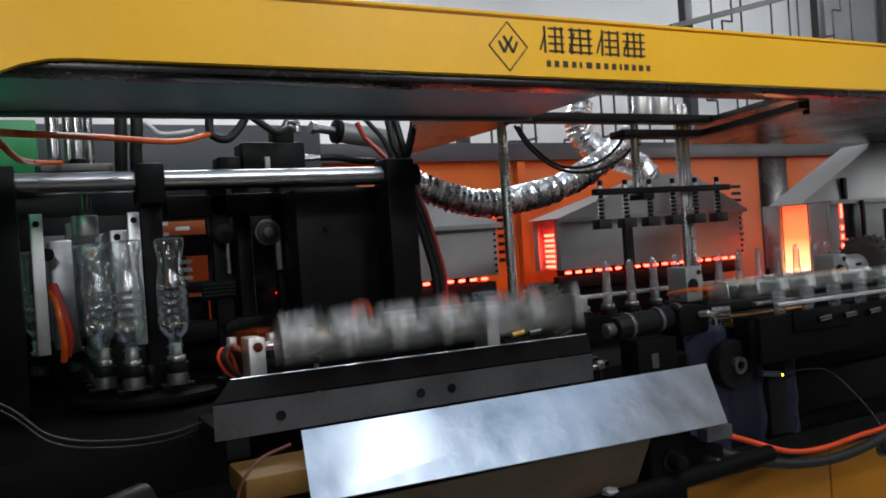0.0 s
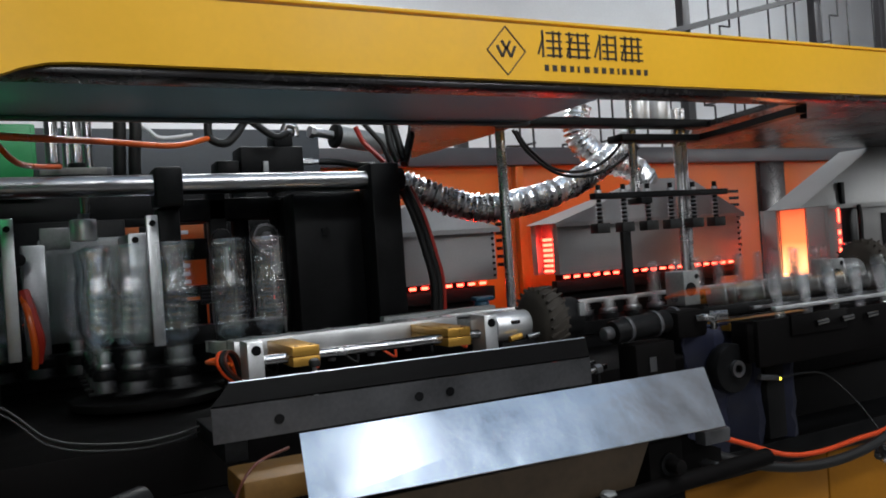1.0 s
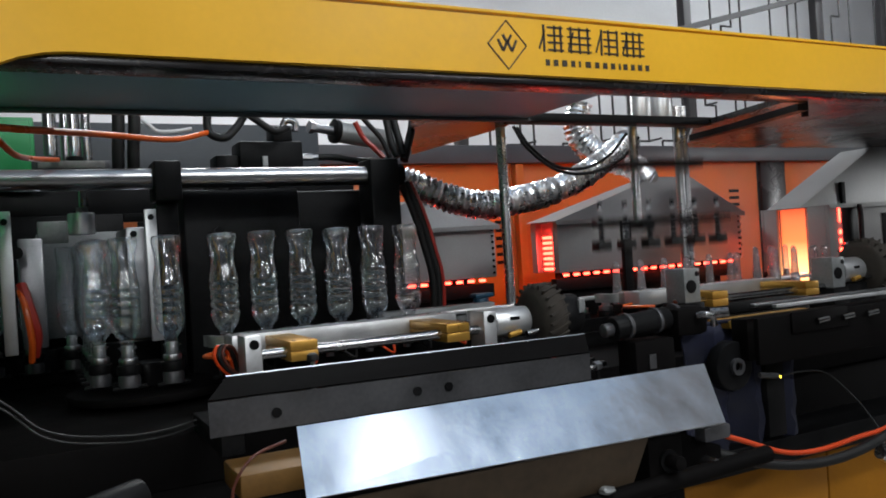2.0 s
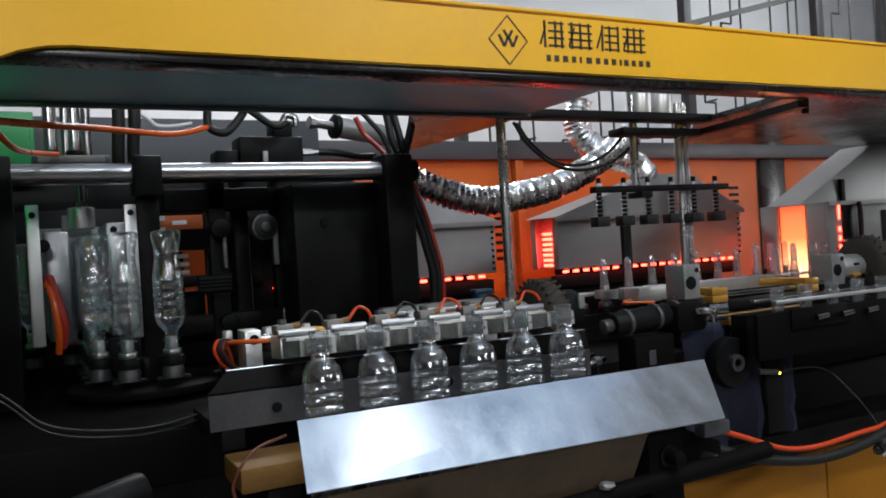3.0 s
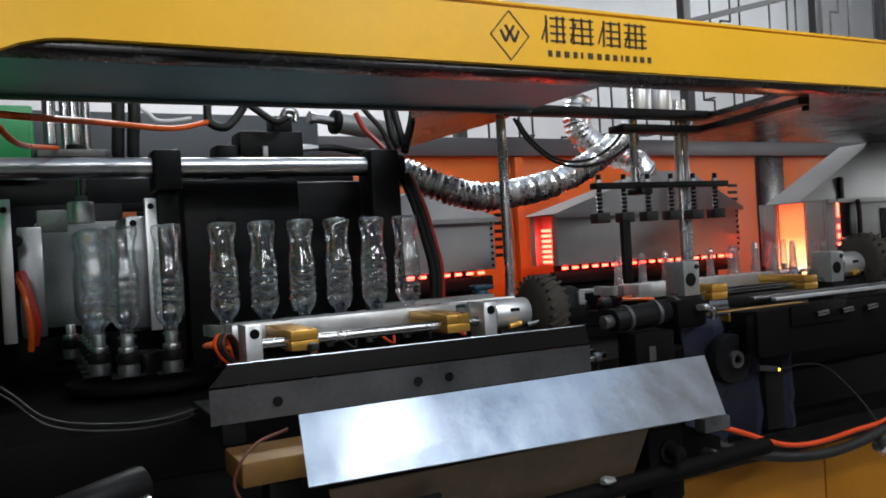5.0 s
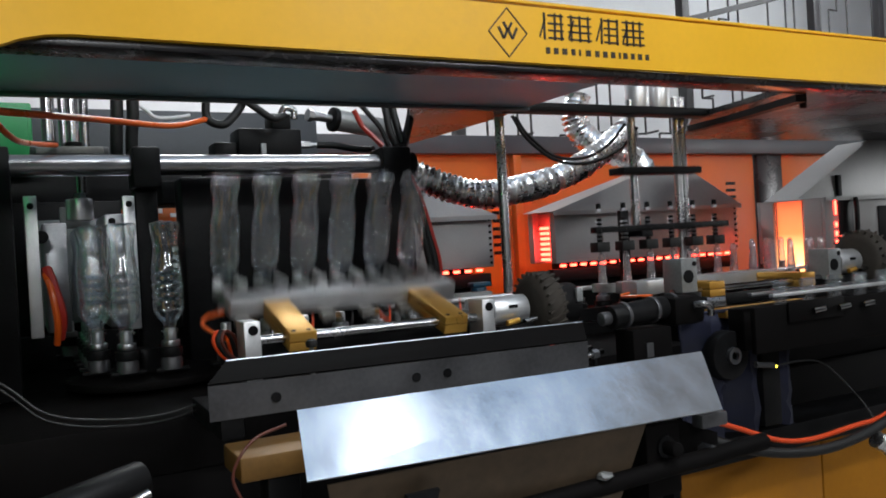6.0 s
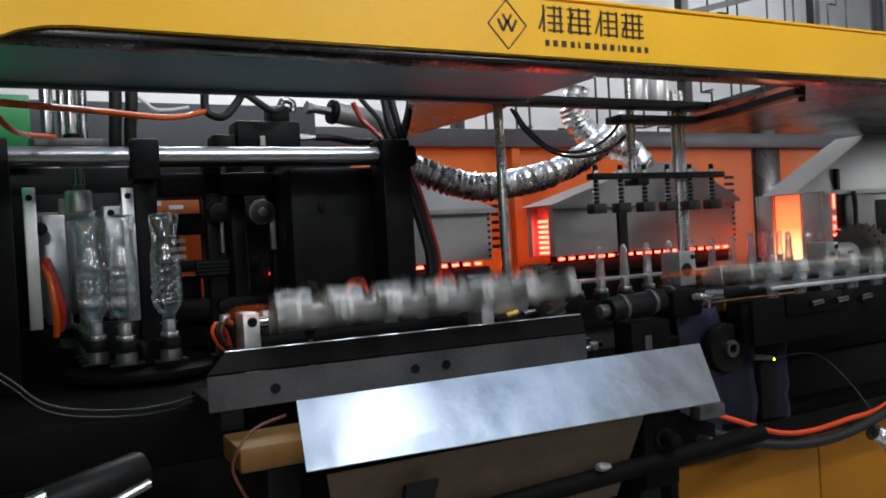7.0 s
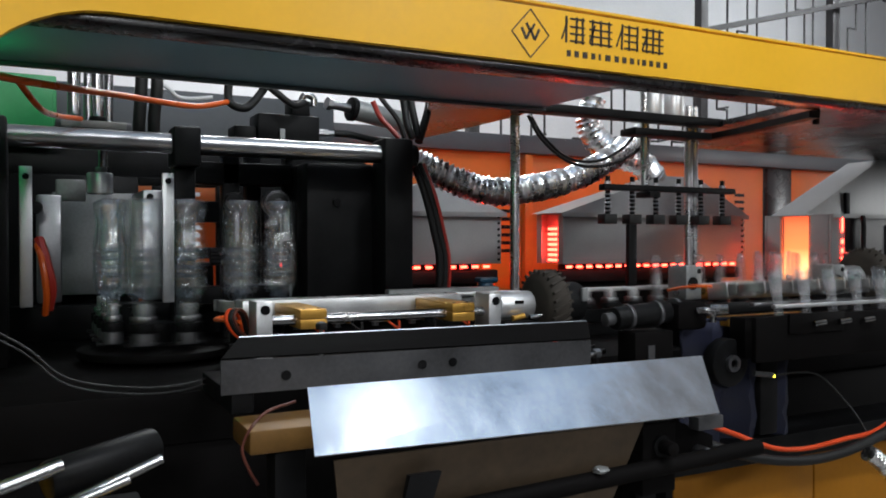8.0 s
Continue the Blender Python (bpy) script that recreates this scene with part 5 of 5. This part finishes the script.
def green_box():
    g = thing("control_box", (-0.33, 0.42, 1.48), "bright green painted control box under the roof", "box")
    part("box", B(-0.60, -0.300, 0.46, 0.60, 1.478, 1.62, 0.004), GREEN, g)
    part("lid", B(-0.59, -0.308, 0.452, 0.4595, 1.486, 1.612, 0.003), GREEN, g)


green_box()


def small_fittings():
    st = thing("stop_screw", (0.058, -0.31, 1.0205), "steel stop screw with a round black head", "screw")
    part("stem", C((0.058, -0.335, 1.0205), (0.058, -0.335, 1.106), 0.0035, 10), STEEL, st)
    part("head", lathe([(0.004, 0), (0.0085, 0.001), (0.0095, 0.006), (0.0085, 0.011), (0.004, 0.0135)], 16, m=Matrix.Translation((0.058, -0.335, 1.106))), RUBBER, st, "round black rubber head")
    for x, z, l in ((0.480, 1.045, 0.05), (0.505, 1.052, 0.045), (0.535, 1.043, 0.04)):
        f = thing("hose_fitting", (x, -0.40, 1.0205), "small steel hose fitting beside the shield", "fitting", "hose fittings")
        part("nipple", C((x, -0.40, z), (x + l, -0.395, z + 0.004), 0.0055, 10, bevel=0.001), CHROME, f)
        part("nut", C((x + 0.014, -0.3985, z + 0.001), (x + 0.026, -0.3973, z + 0.002), 0.0085, 6), STEEL, f)
        part("post", C((x + 0.02, -0.398, 1.0205), (x + 0.02, -0.398, z - 0.004), 0.004, 8), BLACK, f)
    single("hose", tube([(0.462, -0.40, 1.075), (0.464, -0.405, 1.055), (0.470, -0.402, 1.037), (0.478, -0.40, 1.0215)], 0.0038, 8), RED_HOSE, "short red-brown hose beside the shield", "hose", "lower hoses")
    single("hose", tube([(-0.105, 0.22, 1.578), (-0.088, 0.22, 1.566), (-0.072, 0.22, 1.553), (-0.040, 0.225, 1.553), (0.0, 0.23, 1.560)], 0.0042, 8), WHITEPAINT, "white bent tube under the roof", "hose", "upper hoses")
    b = thing("stay_bolt", (0.417, -0.70, 0.969), "dark bolt on the chute stay", "bolt", "stay bolts")
    part("head", C((0.417, -0.742, 0.967), (0.417, -0.720, 0.967), 0.010, 16, bevel=0.003), SHADED_BLACK, b)
    part("washer", C((0.417, -0.720, 0.967), (0.417, -0.716, 0.967), 0.015, 20), BLACK, b)
    part("stay", B(0.385, 0.445, -0.716, -0.66, 0.90, 1.0, 0.004), SHADED_BLACK, b)
    part("foot", B(0.425, 0.455, -0.6299, -0.60, 0.0, 0.9, 0.003), SHADED_BLACK, b)
    b2 = thing("stay_bolt", (0.499, -0.69, 0.948), "steel bolt on the chute stay", "bolt", "stay bolts")
    part("head", C((0.499, -0.722, 0.946), (0.499, -0.700, 0.946), 0.010, 6), STEEL, b2)
    part("stay", quad_plate([(0.446, -0.700, 0.93), (0.53, -0.700, 0.92), (0.53, -0.700, 0.965), (0.446, -0.700, 1.0)], -0.03), SHADED_BLACK, b2)
    n = thing("paper_scrap", (0.305, -0.74, 0.94), "small crumpled grey paper scrap on the cross tube", "scrap")
    bm = bmesh.new()
    bmesh.ops.create_icosphere(bm, subdivisions=2, radius=1)
    rr = random.Random(6)
    for v in bm.verts:
        v.co = Vector((0.305 + v.co.x * 0.013 * rr.uniform(0.7, 1.2), -0.727 + v.co.y * 0.010, 0.9510 + v.co.z * 0.005 * rr.uniform(0.7, 1.2)))
    part("scrap", bm, SHEET, n, smooth=False)
    # loop of cables at the end of the take-off shaft
    for dx, mat, r0 in ((0.0, HOSE_RED, 0.0028), (0.007, RUBBER, 0.0035), (0.013, MAROON, 0.0026)):
        single("air_line", tube([(-0.045 + dx, -0.25, 1.085), (-0.066 + dx, -0.26, 1.102), (-0.078 + dx, -0.27, 1.124), (-0.070 + dx, -0.262, 1.138), (-0.054 + dx, -0.25, 1.126), (-0.042 + dx, -0.235, 1.085), (-0.038 + dx, -0.23, 1.03)], r0, 8), mat, "looped air line at the end of the arm shaft", "hose", "shaft air lines")
    for x0, x1, z0, z1 in STRIPS:
        single("steel_strip", B(x0, x1, 0.325, 0.3395, z0, z1, 0.001), SHEET, "narrow bright steel strip in the clamp frame", "strip", "steel strips")


STRIPS = ((0.072, 0.079, 1.245, 1.339), (0.189, 0.200, 1.246, 1.339), (0.203, 0.216, 1.107, 1.142))
small_fittings()


# ---- what moves ----
CYCLE = 3.5
TAKE = ((0.1, 128), (0.2, 90), (0.3, 50), (0.4, 0), (2.38, 0), (2.5, 17), (2.6, 41), (2.7, 80), (2.8, 128), (2.88, 176), (3.43, 176), (3.5, 170))
LOAD = ((0.1, 181), (0.88, 181), (1.0, 172), (1.1, 132), (1.2, 88), (1.3, 42), (1.38, 0), (3.05, 0), (3.2, 32), (3.3, 68), (3.4, 118), (3.5, 173))
SHIFT = ((0.74, 0.0), (0.80, 0.25), (0.90, 1.1), (1.0, 2.1), (1.1, 3.1), (1.2, 4.1), (1.3, 5.1), (1.38, 5.75), (1.46, 6.0))
SPREAD = ((0.30, 0.0), (0.40, 1.0), (2.15, 1.0), (2.30, 0.0))
PRESS = ((1.85, 0.0), (2.10, 1.0), (2.35, 1.0), (2.5, 0.95), (2.6, 0.7), (2.7, 0.35), (2.8, 0.07), (2.9, 0.0))
GRIP_TAKE = ((2.26, 20), (2.36, 0), (3.2, 0), (3.26, 20))
GRIP_LOAD = ((0.78, 14), (0.86, 0), (1.40, 0), (1.46, 14))
CLOSE = ((1.08, 0.0), (1.2, 1.0), (2.62, 1.0), (2.75, 0.0))


def between(table, t, rest):
    """The value of a cyclic table at t."""
    u = t % CYCLE
    rows = ((0.0, rest),) + tuple(table)
    for (a, va), (b, vb) in zip(rows, rows[1:]):
        if a <= u <= b:
            return va + (vb - va) * (u - a) / (b - a)
    return rows[-1][1]


def steps(t):
    n = math.floor(t / CYCLE)
    return 6 * n + between(SHIFT, t, 0.0)


def moments(*tables):
    """All times of the tables within the clip, with both its ends."""
    ts = {0.0, 8.0}
    for k in (0, 1, 2):
        for table in tables:
            ts |= {round(k * CYCLE + r[0], 3) for r in table}
    return sorted(t for t in ts if 0 <= t <= 8.0)


def turn(at, angle):
    return pose(*at, angle)


def on_track(s):
    x, y = track(s)
    return x, y


def motions():
    walk(take_arm, [(t, turn(TAKE_AT, between(TAKE, t, 170))) for t in moments(TAKE)])
    walk(load_arm, [(t, turn(LOAD_AT, between(LOAD, t, 173))) for t in moments(LOAD)])
    for ob, stroke in PRESSED:
        walk(ob, [(t, pose(0, 0, -stroke * between(PRESS, t, 0))) for t in moments(PRESS)])
    for ob, arm, side, pivot in CLAWS:
        table, rest = (GRIP_TAKE, 20) if arm == "takeoff_arm" else (GRIP_LOAD, 14)
        walk(ob, [(t, pose(*pivot, 0, 0, -side * between(table, t, rest)) @ pose(*-pivot)) for t in moments(table)])
    for ob, dx in ((column, 0.037), (slide, -0.045), (end_block, -0.034)):
        home = ob.location.copy()
        walk(ob, [(t, pose(home.x + dx * between(SPREAD, t, 0), home.y, home.z)) for t in moments(SPREAD)])
    home = mould_half.location.copy()
    walk(mould_half, [(t, pose(home.x - 0.235 * between(CLOSE, t, 0), home.y, home.z)) for t in moments(CLOSE)])
    for k, ob in enumerate(MANDRELS):
        s0 = k - 20
        walk(ob, [(t, pose(*on_track(s0 + steps(t)), 1.08)) for t in moments(SHIFT)])
    # bottles: along the chain, off with the arm, down the chute
    for k, ob in enumerate(BOTTLES):
        batch, i = divmod(k, 6)
        s0 = -6 + i - 6 * batch
        pick = batch * CYCLE + 2.38
        drop = batch * CYCLE + 3.2
        rows = []
        for t in [m for m in moments(SHIFT) if m < pick] + ([pick] if pick < 8 else []):
            x, y = on_track(s0 + steps(t))
            rows.append((t, pose(x, y, SEAT)))
        for t in [m for m in moments(TAKE) if pick < m < drop] + ([drop] if drop < 8 else []):
            rows.append((t, turn(TAKE_AT, between(TAKE, t, 170)) @ pose(i * P, 0.275, 0.009)))
        if drop < 8:
            x, y, z = (turn(TAKE_AT, 176) @ pose(i * P, 0.275, 0.009)).translation
            for d in (0.05, 0.1, 0.15, 0.2, 0.3, 0.42):
                rows.append((drop + d, pose(x, y - 0.02 * d, z - 4.9 * d * d, 178)))
            rows.append((drop + 0.60, pose(x, y - 0.02, 0.1905, 180)))
            if drop + 1.6 < 8:
                rows.append((drop + 1.2, pose(x, y - 0.02, 0.1905, 180)))
                rows.append((drop + 1.6, pose(x - 0.1, y - 0.20, 0.1905, 180)))
            rows = [r for r in rows if r[0] <= 8]
        if rows[-1][0] < 8:
            rows.append((8.0, rows[-1][1]))
        walk(ob, rows)
    # preforms: in by the feed rail, over with the arm, along the chain
    for k, ob in enumerate(PREFORMS):
        if k < 13:
            s0 = 12 + k
            walk(ob, [(t, pose(*on_track(s0 + steps(t)), SEAT)) for t in moments(SHIFT)])
            continue
        batch, i = divmod(k - 13, 6)
        base = batch * CYCLE
        front = turn(LOAD_AT, 181) @ pose(i * P, 0.25, 0)
        fx, fy, fz = front.translation
        rows = [(0.0, pose(fx + (0 if batch == 0 else 0.75), fy, 1.1235, 180))]
        if batch:
            come = base - CYCLE + 1.75
            rows += [(come, pose(fx + 0.75, fy, 1.1235, 180)), (come + 0.8, pose(fx, fy, 1.1235, 180))]
        lift = base + 0.88
        if lift < 8:
            rows.append((lift, front))
            for t in [m for m in moments(LOAD) if lift < m <= base + 1.381]:
                rows.append((t, turn(LOAD_AT, between(LOAD, t, 173)) @ pose(i * P, 0.25, 0)))
            x = 0.898 + i * P
            if base + 2.7 < 8:
                rows += [(base + 1.46, pose(x + 0.045, 0, SEAT)), (base + 1.8, pose(x + 0.045, 0, SEAT)), (base + 2.6, pose(x, 0, SEAT))]
                for t in [m for m in moments(SHIFT) if m > base + 2.7]:
                    rows.append((t, pose(*on_track(12 + i + steps(t) - 6 * (batch + 1)), SEAT)))
        if rows[-1][0] < 8:
            rows.append((8.0, rows[-1][1]))
        walk(ob, rows)


motions()
